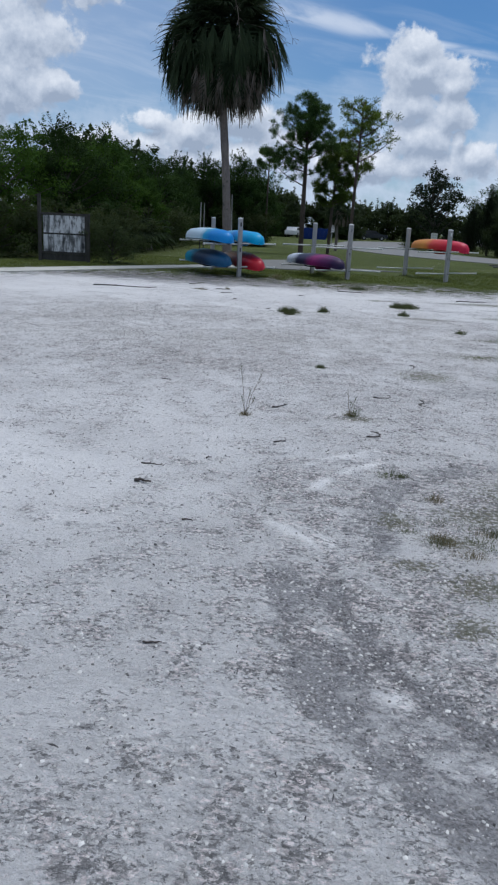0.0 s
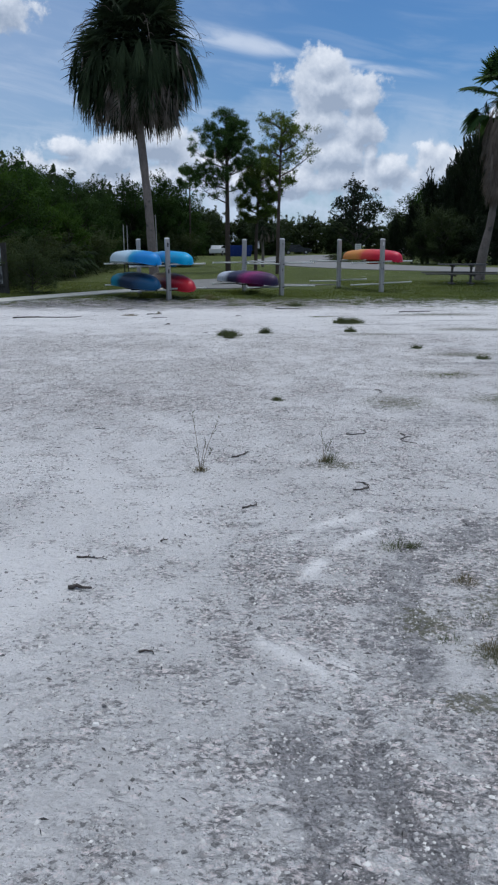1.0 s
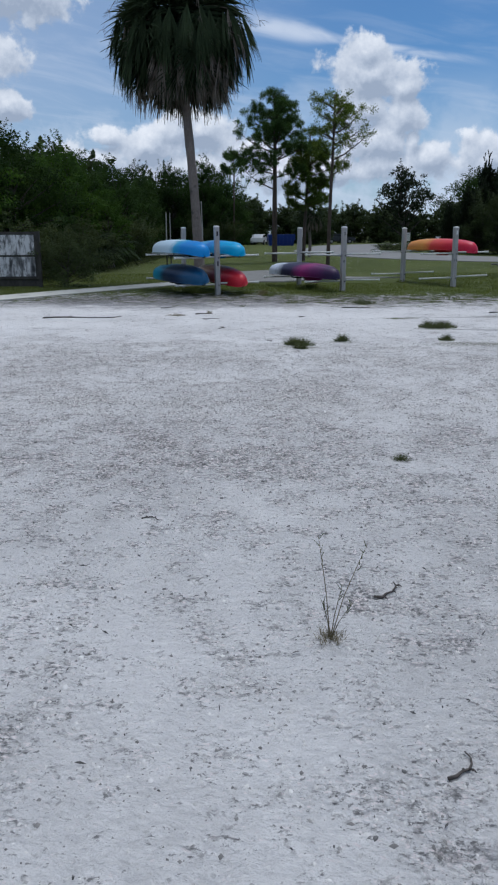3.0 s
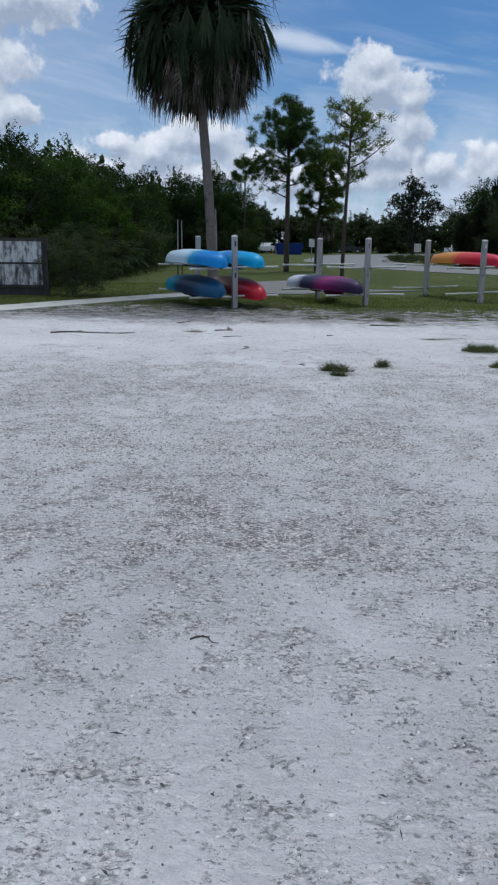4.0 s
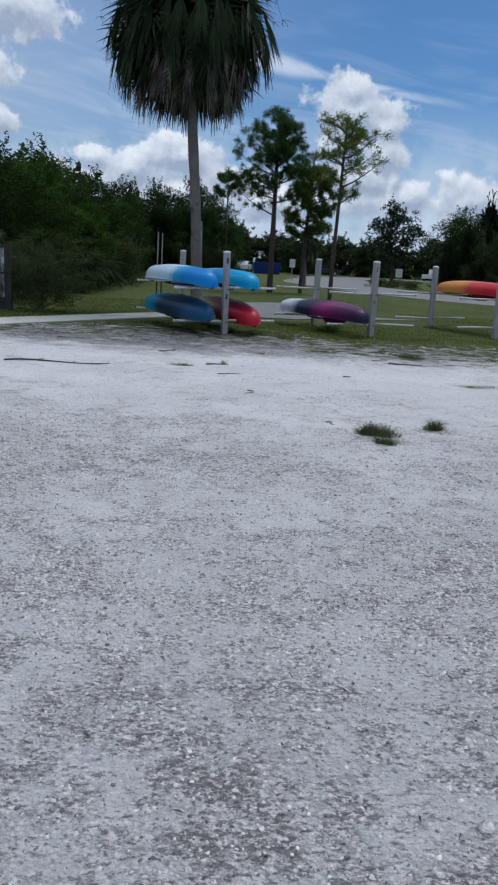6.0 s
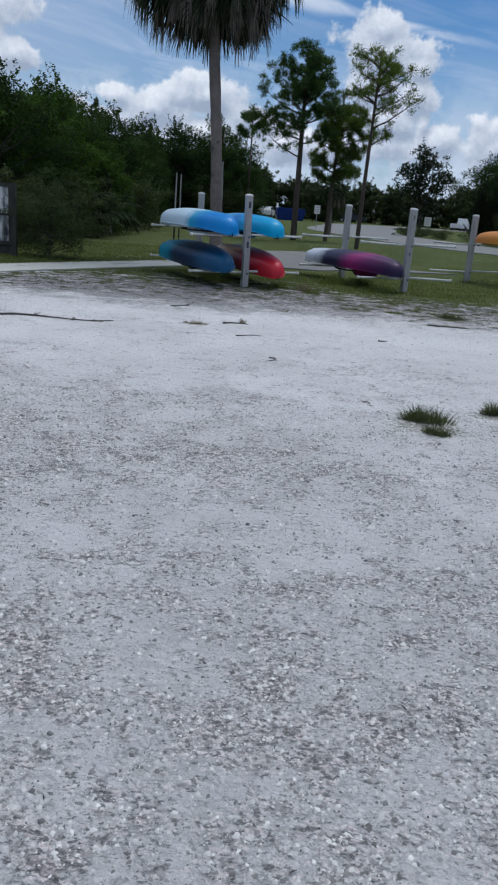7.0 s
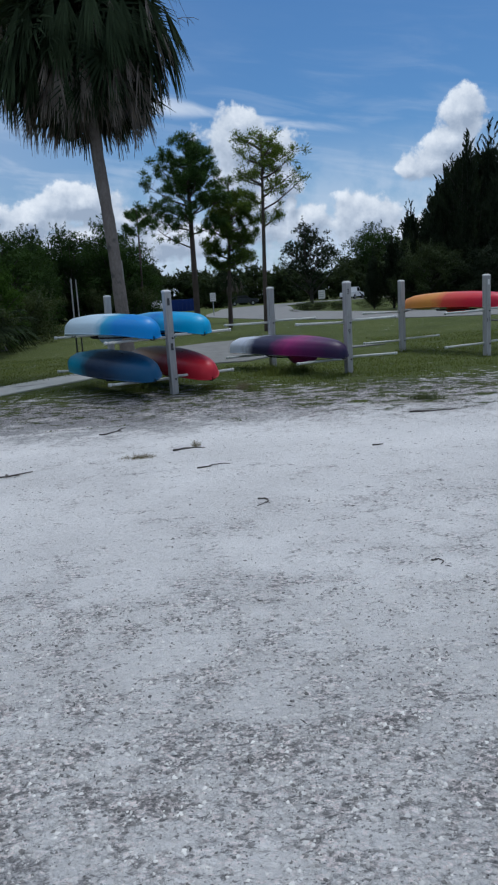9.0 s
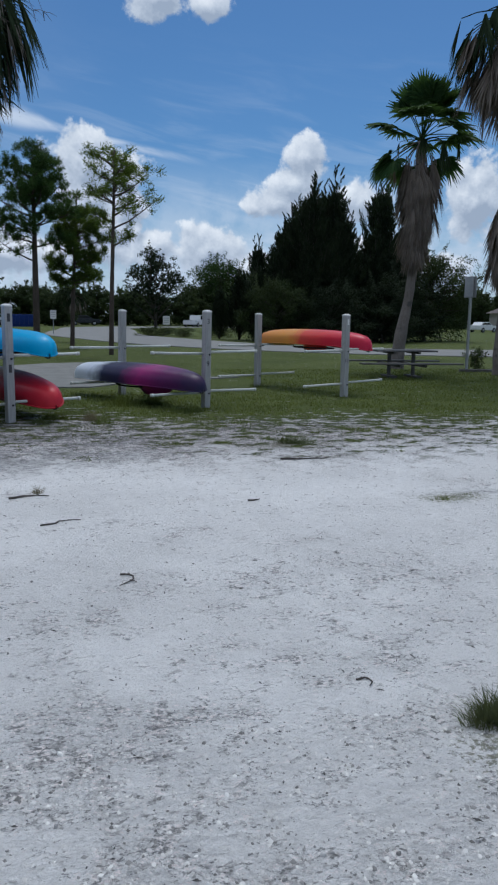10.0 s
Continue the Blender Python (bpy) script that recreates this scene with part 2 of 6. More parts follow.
# pale shell flecks, and dark flecks in two sizes, denser with the grit
dense = n.math("MULTIPLY_ADD", grit, 0.17, n.math("MULTIPLY", n.math("SUBTRACT", mottle, 0.5), 0.42))
dark1 = n.step(n.math("ADD", crumb, dense), 0.615, 0.71)
dark2 = n.step(n.math("ADD", crumb2, dense), 0.64, 0.72)
shell = n.cells(n.vec("ADD", at, n.vec("MULTIPLY", n.vec("SUBTRACT", chip_jitter(n, at), (0.5, 0.5, 0.5)), (0.02, 0.02, 0.0))), 58.0, "Distance")
pale = n.step(n.math("SUBTRACT", crumb2, dense), 0.36, 0.27)
colour = n.mix(n.math("MULTIPLY", pale, n.math("MULTIPLY_ADD", grit, 1.0, 0.15)), sand, (0.88, 0.79, 0.775))
colour = n.mix(n.math("MULTIPLY", dark1, 0.60), colour, n.mix(chip.outputs[1], (0.15, 0.147, 0.148), (0.34, 0.333, 0.33)))
colour = n.mix(n.math("MULTIPLY", dark2, 0.85), colour, n.mix(chip.outputs[0], (0.09, 0.088, 0.088), (0.27, 0.264, 0.262)))
# shade between the shell grains, put into the colour as dark gaps
gaps = n.math("MULTIPLY", n.step(shell, 0.52, 0.74), n.step(grit, 0.30, 0.85))
colour = n.mix(n.math("MULTIPLY", gaps, 0.36), colour, (0.13, 0.127, 0.126))
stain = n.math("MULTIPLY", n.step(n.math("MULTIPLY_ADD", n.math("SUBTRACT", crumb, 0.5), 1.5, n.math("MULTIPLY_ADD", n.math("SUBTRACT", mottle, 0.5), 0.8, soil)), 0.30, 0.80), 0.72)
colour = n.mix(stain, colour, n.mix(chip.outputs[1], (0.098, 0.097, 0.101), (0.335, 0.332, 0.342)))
moss = n.math("MULTIPLY", n.step(n.math("MULTIPLY_ADD", n.math("SUBTRACT", n.noise(at, 34.0, 6.0, 0.75), 0.5), 3.4, green), 0.62, 0.95), 0.8)
colour = n.mix(moss, colour, n.mix(mottle, (0.07, 0.076, 0.042), (0.20, 0.195, 0.13)))
turf_n = n.noise(n.vec("MULTIPLY", at, (1, 0.6, 1)), 14.0, 6.0, 0.7)
turf = n.ramp(n.math("MULTIPLY_ADD", turf_n, 0.6, n.math("MULTIPLY", wide, 0.45)), (0.3, (0.040, 0.054, 0.015)), (0.55, (0.088, 0.110, 0.030)), (0.8, (0.155, 0.165, 0.062)))
edge = n.math("MULTIPLY_ADD", n.math("SUBTRACT", n.noise(n.vec("MULTIPLY", at, (0.7, 1, 1)), 4.2, 8.0, 0.78), 0.5), 4.4, lawn)
on_lawn = n.math("MULTIPLY", n.step(edge, 0.37, 0.55), n.step(lawn, 0.06, 0.22))
colour = n.mix(on_lawn, colour, turf)
n.put(p.inputs["Base Color"], colour)
lumpy = n.math("MULTIPLY_ADD", n.math("SUBTRACT", 1.0, bare), 0.75, 0.25)
relief = n.math("MULTIPLY_ADD", crumb2, n.math("MULTIPLY", lumpy, 0.8), n.math("MULTIPLY_ADD", grain, 0.10, n.math("MULTIPLY", mottle, 0.9)))
relief = n.math("MULTIPLY_ADD", crumb, n.math("MULTIPLY", lumpy, 1.3), relief)
relief = n.math("MULTIPLY_ADD", n.step(shell, 0.8, 0.1), n.math("MULTIPLY", n.step(grit, 0.15, 0.8), 0.55), relief)
relief = n.math("MULTIPLY_ADD", turf_n, n.math("MULTIPLY", on_lawn, 3.0), relief)
n.put(p.inputs["Normal"], n.bump(relief, 1.0, 0.018))

# loose shell and pebbles
M_PEBBLE, n, p = material("shell_pebbles", 0.8, spec=0.25)
pick = n.add("ShaderNodeNewGeometry").outputs["Random Per Island"]
colour = n.ramp(pick, (0.0, (0.08, 0.078, 0.077)), (0.20, (0.22, 0.216, 0.213)), (0.42, (0.50, 0.492, 0.485)), (0.8, (0.68, 0.67, 0.655)), (1.0, (0.88, 0.87, 0.84)))
n.put(p.inputs["Base Color"], n.mix(n.math("MULTIPLY", n.noise(place(n), 160.0), 0.4), colour, (0.40, 0.39, 0.38)))

M_CLOD, n, p = material("grey_clods", 0.9, spec=0.15)
pick = n.add("ShaderNodeNewGeometry").outputs["Random Per Island"]
n.put(p.inputs["Base Color"], n.mix(n.noise(place(n), 120.0), n.ramp(pick, (0.0, (0.09, 0.088, 0.086)), (0.6, (0.24, 0.235, 0.23)), (1.0, (0.50, 0.49, 0.48))), (0.22, 0.215, 0.21)))

M_POST = grained("grey_weathered_post", (0.27, 0.267, 0.262), (0.47, 0.464, 0.455), 5.0, (1, 1, 0.12), 0.85, 0.5, (0.30, 0.295, 0.285))
# paler copy of the post colour: sunlight on the tops is painted in
M_POSTTOP = grained("sunlit_post_top", (0.55, 0.55, 0.55), (0.78, 0.78, 0.77), 8.0, (1, 1, 1), 0.8, 0.2)
M_PIPE = painted("white_plastic_pipe", (0.66, 0.67, 0.64), 0.45, 0, 0.16)
M_STEEL = painted("dark_steel", (0.05, 0.05, 0.055), 0.5, 0.6)
M_BLACK = painted("black_rubber", (0.018, 0.018, 0.02), 0.6)
M_BARK = grained("grey_palm_bark", (0.100, 0.085, 0.076), (0.245, 0.213, 0.193), 4.0, (1, 1, 0.5), 0.9, 0.8, (0.09, 0.085, 0.08), 0.03)
M_PINEBARK = grained("pine_bark", (0.035, 0.028, 0.024), (0.11, 0.085, 0.07), 6.0, (1, 1, 0.35), 0.9, 0.8, None, 0.03)
M_WOODBARK = grained("dark_bark", (0.03, 0.027, 0.022), (0.09, 0.08, 0.068), 6.0, (1, 1, 0.35), 0.9, 0.7, None, 0.03)
M_FROND = foliage("palm_frond_green", (0.010, 0.018, 0.010), (0.040, 0.060, 0.030), 0.15, 0.65)
M_FROND_DEAD = foliage("palm_frond_dead", (0.020, 0.017, 0.015), (0.26, 0.228, 0.198), 0.10, 0.85)
M_FROND_FAN = foliage("fan_palm_frond", (0.020, 0.050, 0.020), (0.066, 0.122, 0.040), 0.28, 0.45)
M_SKIRT = foliage("fan_palm_skirt", (0.09, 0.075, 0.063), (0.27, 0.228, 0.195), 0.08, 0.85)
# M_LEAF is darkened for the hedge facing away from the sun: shade as colour
M_LEAF = foliage("broad_leaf_shaded", (0.010, 0.024, 0.008), (0.042, 0.080, 0.020), 0.20, 0.65)
M_LEAF_LIGHT = foliage("broad_leaf_bright", (0.018, 0.046, 0.009), (0.066, 0.128, 0.022), 0.26, 0.65)
M_SHRUB = foliage("shrub_leaf", (0.026, 0.040, 0.018), (0.080, 0.105, 0.045), 0.25, 0.6)
M_FARLEAF = foliage("far_leaf", (0.020, 0.032, 0.014), (0.050, 0.072, 0.028), 0.25)
M_NEEDLE = foliage("pine_needles", (0.022, 0.050, 0.018), (0.064, 0.115, 0.038), 0.35)
M_NEEDLE_MID = foliage("pine_needles_mid", (0.030, 0.060, 0.016), (0.115, 0.165, 0.042), 0.40)
M_NEEDLE_LIGHT = foliage("pine_needles_bright", (0.046, 0.078, 0.020), (0.135, 0.19, 0.050), 0.42)
M_CEDAR = foliage("cedar_scale_leaf", (0.010, 0.018, 0.010), (0.034, 0.048, 0.026), 0.15)
M_GRASS = foliage("grass_blades", (0.050, 0.074, 0.020), (0.165, 0.20, 0.068), 0.35, 0.5)
M_TUFT = foliage("tuft_blades", (0.044, 0.054, 0.030), (0.16, 0.19, 0.11), 0.28, 0.6)
M_DRYGRASS = foliage("dry_stalks", (0.10, 0.085, 0.06), (0.28, 0.25, 0.18), 0.25, 0.7)
M_TWIG = grained("dead_twig", (0.035, 0.03, 0.027), (0.12, 0.105, 0.095), 30.0, (1, 1, 1), 0.9, 0.5, None, 0.004)
M_LITTER = grained("grey_leaf_litter", (0.035, 0.034, 0.034), (0.13, 0.126, 0.123), 30.0, (1, 1, 1), 0.9, 0.5, None, 0.004)
M_CONCRETE = grained("pale_concrete", (0.40, 0.395, 0.36), (0.55, 0.545, 0.50), 1.6, (1, 1, 1), 0.9, 0.35, (0.27, 0.265, 0.25))
M_ASPHALT = grained("worn_asphalt", (0.15, 0.15, 0.148), (0.25, 0.25, 0.245), 1.2, (1, 1, 1), 0.9, 0.35, (0.21, 0.21, 0.206))
M_PAD = grained("old_paved_pad", (0.13, 0.13, 0.126), (0.235, 0.235, 0.225), 2.0, (1, 1, 1), 0.9, 0.3)
M_BENCH = grained("dark_table_plank", (0.05, 0.048, 0.045), (0.14, 0.135, 0.13), 8.0, (0.15, 1, 1), 0.75, 0.4)
M_SIGNBACK = painted("galvanised_sign", (0.38, 0.39, 0.40), 0.45, 0.5)
M_SIGNFACE = painted("white_sign_face", (0.74, 0.74, 0.72), 0.5, 0, 0.08)
M_BARS = painted("dark_lettering", (0.06, 0.06, 0.065), 0.6)
M_BLUE = painted("blue_container_paint", (0.015, 0.045, 0.24), 0.45)
M_CARWHITE = painted("white_car_paint", (0.72, 0.73, 0.74), 0.25, 0, 0.04)
M_CARDARK = painted("dark_car_paint", (0.04, 0.045, 0.055), 0.25, 0, 0.04)
M_WALL = painted("beige_wall", (0.42, 0.38, 0.33), 0.8)
M_ROOF = painted("brown_roof", (0.13, 0.11, 0.10), 0.8)
M_GLASS, n, p = material("vehicle_glass", 0.08, spec=0.6)
p.inputs["Base Color"].default_value = (0.02, 0.024, 0.028, 1)
M_BOARD, n, p = material("peeling_white_panel", 0.85)
at = n.vec("MULTIPLY", place(n), (1, 1, 0.22))
peel = n.math("MULTIPLY_ADD", n.noise(at, 9.0, 6.0, 0.65, 0.5), 0.7, n.math("MULTIPLY", n.noise(place(n), 2.2, 4.0, 0.6), 0.35))
n.put(p.inputs["Base Color"], n.ramp(peel, (0.40, (0.045, 0.047, 0.05)), (0.50, (0.20, 0.205, 0.21)), (0.58, (0.62, 0.63, 0.64))))
n.put(p.inputs["Normal"], n.bump(peel, 0.4, 0.01))
M_BOARDFRAME = grained("dark_board_frame", (0.02, 0.02, 0.018), (0.075, 0.072, 0.065), 8.0, (1, 1, 0.2), 0.85, 0.5)


# ---- building blocks ----
class Form:
    """Collects vertices and faces of one mesh."""
    def __init__(self):
        self.v, self.f = [], []

    def tube(self, points, radii, sides=8, cap=True):
        """A round tapering tube along points."""
        base = len(self.v)
        pts = [Vector(q) for q in points]
        for i, q in enumerate(pts):
            d = (pts[min(i + 1, len(pts) - 1)] - pts[max(i - 1, 0)]).normalized()
            ref = Vector((0, 0, 1)) if abs(d.z) < 0.9 else Vector((1, 0, 0))
            a = d.cross(ref).normalized()
            b = d.cross(a)
            for k in range(sides):
                w = 2 * math.pi * k / sides
                self.v.append(q + (a * math.cos(w) + b * math.sin(w)) * radii[i])
        for i in range(len(pts) - 1):
            for k in range(sides):
                s, t = base + i * sides, (k + 1) % sides
                self.f.append((s + k, s + t, s + sides + t, s + sides + k))
        if cap:
            self.f.append(tuple(base + k for k in range(sides))[::-1])
            self.f.append(tuple(base + (len(pts) - 1) * sides + k for k in range(sides)))
        return self

    def box(self, lo, hi, bevel=0.0, turn=None):
        """A box with chamfered upright and level edges."""
        bm = bmesh.new()
        bmesh.ops.create_cube(bm, size=1)
        for v in bm.verts:
            v.co = Vector([(lo[i] + hi[i]) / 2 + v.co[i] * (hi[i] - lo[i]) for i in range(3)])
        if bevel:
            bmesh.ops.bevel(bm, geom=bm.edges[:], offset=bevel, segments=2, profile=0.5, affect="EDGES")
        base = len(self.v)
        bm.verts.index_update()
        self.v += [(turn @ v.co) if turn else v.co.copy() for v in bm.verts]
        self.f += [tuple(base + v.index for v in f.verts) for f in bm.faces]
        bm.free()
        return self

    def loft(self, rings, closed=True, ends=True):
        """Joins rings of equal length."""
        base, m = len(self.v), len(rings[0])
        for r in rings:
            self.v += [Vector(q) for q in r]
        for i in range(len(rings) - 1):
            for k in range(m if closed else m - 1):
                s, t = base + i * m, (k + 1) % m
                self.f.append((s + k, s + t, s + m + t, s + m + k))
        if ends:
            self.f.append(tuple(range(base, base + m))[::-1])
            self.f.append(tuple(range(base + (len(rings) - 1) * m, base + len(rings) * m)))
        return self

    def strip(self, left, right):
        base = len(self.v)
        for a, b in zip(left, right):
            self.v += [Vector(a), Vector(b)]
        for i in range(len(left) - 1):
            s = base + 2 * i
            self.f.append((s, s + 1, s + 3, s + 2))
        return self

    def mesh(self, name, mat, smooth=False):
        me = bpy.data.meshes.new(name)
        me.from_pydata([tuple(q) for q in self.v], [], self.f)
        me.materials.append(mat)
        me.update()
        if smooth:
            me.polygons.foreach_set("use_smooth", [True] * len(me.polygons))
        return me


def part(name, form, mat, parent, label="", smooth=False, at=None):
    """One mesh object under a thing or a part."""
    me = form if isinstance(form, bpy.types.Mesh) else form.mesh(name, mat, smooth)
    ob = new(name, me)
    ob.parent = parent
    if at is not None:
        ob.matrix_basis = at
    return tagged(ob, label)


def thing(name, label, category, at=None, group=""):
    """An empty at the base of a thing, to hold its parts."""
    ob = tagged(new(name), label, category, group)
    ob.empty_display_size = 0.2
    if at is not None:
        ob.matrix_basis = at
    return ob


def single(name, form, mat, label, category, at=None, group="", kind="", smooth=False):
    """A thing or piece of the setting that is one mesh."""
    me = form if isinstance(form, bpy.types.Mesh) else form.mesh(name, mat, smooth)
    ob = tagged(new(name, me), label, category, group, kind)
    if at is not None:
        ob.matrix_basis = at
    return ob


def many(name, verts, size, mat):
    """A mesh of separate faces with size corners each, from an array of corners."""
    count = len(verts) // size
    me = bpy.data.meshes.new(name)
    me.vertices.add(len(verts))
    me.vertices.foreach_set("co", np.asarray(verts, dtype=np.float32).ravel())
    me.loops.add(len(verts))
    me.loops.foreach_set("vertex_index", np.arange(len(verts), dtype=np.int32))
    me.polygons.add(count)
    me.polygons.foreach_set("loop_start", np.arange(0, len(verts), size, dtype=np.int32))
    me.polygons.foreach_set("loop_total", np.full(count, size, dtype=np.int32))
    me.materials.append(mat)
    me.update()
    return me


def unit(a):
    return a / np.maximum(np.linalg.norm(a, axis=1, keepdims=True), 1e-6)


def leaves(name, at, size, mat, rng, slim=0.5, lean=None, keep=0.0, face=None, firm=2.6):
    """A four-cornered leaf at each point; lean: the way the leaves point, keep: how firmly; face: the way that they turn their upper side, firm: how firmly."""
    k = len(at)
    a = unit(rng.normal(size=(k, 3)))
    if lean is not None:
        a = unit(a * (1 - keep) + lean * keep)
    if face is not None:
        up = unit(face * firm + rng.normal(size=(k, 3)))
        a = unit(np.cross(up, a))
        b = unit(np.cross(up, a))
    else:
        b = unit(np.cross(a, rng.normal(size=(k, 3))))
    s = (size * rng.uniform(0.6, 1.35, k))[:, None]
    quad = np.stack([at - a * s * 0.5, at + b * s * slim * 0.5 - a * s * 0.06, at + a * s * 0.5, at - b * s * slim * 0.5 - a * s * 0.06], 1)
    return many(name, quad.reshape(-1, 3), 4, mat)


def value_noise(x, y, scale, seed):
    """Smooth random values from 0 to 1 over the plan."""
    table = np.random.default_rng(seed).random((257, 257))
    u, v = x * scale + 61.7, y * scale + 23.3
    i, j = np.floor(u).astype(int), np.floor(v).astype(int)
    fu, fv = u - i, v - j
    fu, fv = fu * fu * (3 - 2 * fu), fv * fv * (3 - 2 * fv)
    i, j = i % 256, j % 256
    return (table[i, j] * (1 - fu) + table[i + 1, j] * fu) * (1 - fv) + (table[i, j + 1] * (1 - fu) + table[i + 1, j + 1] * fu) * fv


def layered(x, y, scale, seed, layers=4):
    total, weight, s = 0.0, 0.0, 1.0
    for k in range(layers):
        total, weight = total + s * value_noise(x, y, scale * 2 ** k, seed + k), weight + s
        s *= 0.55
    return total / weight


def bell(x, y, cx, cy, rx, ry):
    return np.exp(-(((x - cx) / rx) ** 2 + ((y - cy) / ry) ** 2))


# ---- ground ----
RIDGE_Y = (0.5, 1.5, 2.05, 2.23, 2.38, 2.55, 2.76, 3.0, 3.21, 3.5, 3.98, 4.35, 4.6, 4.85, 5.05, 5.2)
RIDGE_X = (3.25, 2.33, 1.86, 1.71, 1.60, 1.51, 1.43, 1.38, 1.35, 1.38, 1.43, 1.51, 1.66, 1.88, 2.25, 2.8)


def track(x, y):
    """Where a turning wheel has scraped the sand: how strongly, and the way across it. The scrape lies outside its ridge at first, then inside."""
    xc, slope = np.interp(y, RIDGE_Y, RIDGE_X), np.interp(y, RIDGE_Y, np.gradient(RIDGE_X, RIDGE_Y))
    d = (x - xc) / np.sqrt(1 + slope ** 2)
    d = d + 0.06 * (layered(x, y, 3.0, 51) - 0.5)
    late = np.clip((y - 3.15) / 0.3, 0, 1)
    wide = np.interp(y, (1.2, 1.8, 2.3, 3.0, 3.2), (0.55, 0.50, 0.44, 0.36, 0.30))
    lower = np.clip((d + wide) / 0.10, 0, 1) * np.clip((0.05 - d) / 0.06, 0, 1) * (1 - late)
    upper = np.clip((d + 0.10) / 0.12, 0, 1) * np.clip((0.42 - d) / 0.16, 0, 1) * late
    rut = 1.15 * np.exp(-((d + 0.02) / 0.085) ** 2) * (1 - 0.75 * late)
    reach = np.clip((y - 0.5) / 0.5, 0, 1) * np.clip((5.25 - y) / 0.25, 0, 1)
    return np.clip(np.maximum(np.maximum(0.58 * lower, 0.44 * upper), rut), 0, 1) * reach, d + 1.36


SKIDS = [(1.00, 3.74, 1.37, 3.26, 0.035), (1.12, 3.74, 1.42, 3.36, 0.030), (1.12, 4.54, 1.75, 5.22, 0.055), (1.24, 4.24, 1.74, 4.94, 0.045), (1.64, 1.95, 1.90, 1.74, 0.045), (1.46, 2.26, 1.62, 2.10, 0.06)]
LANES = [(0.12, 5.74, 0.52, 4.74)]


def bare_at(x, y):
    """Smooth pale sand: ridges pushed up by wheels, and the packed drift beside them."""
    b = 0.75 * np.clip((0.95 - x) / 0.7, 0, 1) * np.clip((6.6 - y) / 1.6, 0, 1) * np.clip((y - 2.9) / 1.2, 0, 1) * np.clip(0.2 + 1.9 * (layered(x, y, 1.1, 71) - 0.22), 0, 1)
    b = np.maximum(b, 0.30 * np.clip((y - 13.2) / 2.0, 0, 1) * np.clip((20.8 - y) / 1.5, 0, 1) * np.clip(0.55 + 1.6 * (layered(x * 0.5, y, 0.9, 73) - 0.45), 0, 1))
    for x0, y0, x1, y1, wide in SKIDS:
        dx, dy = x1 - x0, y1 - y0
        long = math.hypot(dx, dy)
        t, d = ((x - x0) * dx + (y - y0) * dy) / long, ((x - x0) * dy - (y - y0) * dx) / long
        d = d + 0.05 * np.sin(t / long * 3.1)
        b = np.maximum(b, 0.85 * np.clip(2.2 * layered(x, y, 7.0, 75) - 0.45, 0, 1) * np.exp(-(d / wide) ** 2) * np.clip(t / 0.1, 0, 1) * np.clip((long - t) / 0.1, 0, 1))
    return np.clip(b, 0, 1)


def grit_at(x, y):
    g = 0.46 + 0.34 * (layered(x, y, 0.55, 5) - 0.5) + 0.55 * (layered(x, y, 1.9, 9) - 0.5) + 0.8 * (layered(x, y, 6.5, 19) - 0.5)
    g += 0.06 * bell(x, y, -0.4, 11.0, 3.5, 3.0) + 0.22 * bell(x, y, 1.7, 3.4, 0.9, 1.8)
    g -= 0.10 * bell(x, y, 1.5, 17.2, 9.0, 1.7) + 0.06 * bell(x, y, 0.6, 6.7, 1.2, 0.5)
    g += 0.05 * np.clip((y - 5.4) / 1.5, 0, 1) * np.clip((13.5 - y) / 1.5, 0, 1)
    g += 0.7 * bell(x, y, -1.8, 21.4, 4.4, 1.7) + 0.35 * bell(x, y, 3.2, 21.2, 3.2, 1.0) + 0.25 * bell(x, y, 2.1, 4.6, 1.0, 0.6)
    g += 0.30 * bell(x, y, 0.9, 10.4, 0.8, 0.5) + 0.22 * bell(x, y, 0.2, 8.4, 1.5, 0.9) - 0.04 * np.clip((y - 14) / 6, 0, 1)
    return np.clip(g - 0.5 * bare_at(x, y), 0, 1)


GREENS = [(2.0, 3.1, 0.24, 0.22), (1.9, 2.72, 0.16, 0.16), (1.70, 3.86, 0.16, 0.20), (1.74, 3.3, 0.18, 0.10), (1.95, 3.6, 0.24, 0.14), (2.2, 4.0, 0.40, 0.24), (2.6, 4.4, 0.6, 0.4), (2.39, 8.2, 0.45, 0.45), (3.2, 9.8, 0.6, 0.35), (3.4, 8.3, 0.5, 0.4),
          (3.0, 13.9, 0.9, 0.3), (2.85, 15.6, 0.5, 0.2), (3.9, 11.5, 0.7, 0.35), (5.0, 14.6, 1.4, 0.4), (5.0, 17.5, 1.6, 0.5), (2.51, 17.25, 0.5, 0.25), (2.1, 20.2, 0.9, 0.4),
          (0.68, 13.6, 0.42, 0.28), (1.25, 14.1, 0.3, 0.2), (1.6, 6.1, 0.25, 0.15)]


def green_at(x, y):
    g = np.zeros_like(x)
    for cx, cy, rx, ry in GREENS:
        g = np.maximum(g, bell(x, y, cx, cy, rx, ry))
    return g


def lawn_at(x, y):
    """Rises through a half along the ragged edge of the grass."""
    edge = 22.9 - 0.9 * np.clip((x - 0.2) / 1.2, 0, 1) - 0.5 * np.clip((x - 4.0) / 3, 0, 1)
    edge = edge + np.where(x < -4.5, (x + 4.5) * 0.62, 0.0)
    return np.clip(0.5 + (y - edge) * np.where(y > edge, 0.24, 0.13), 0, 1)


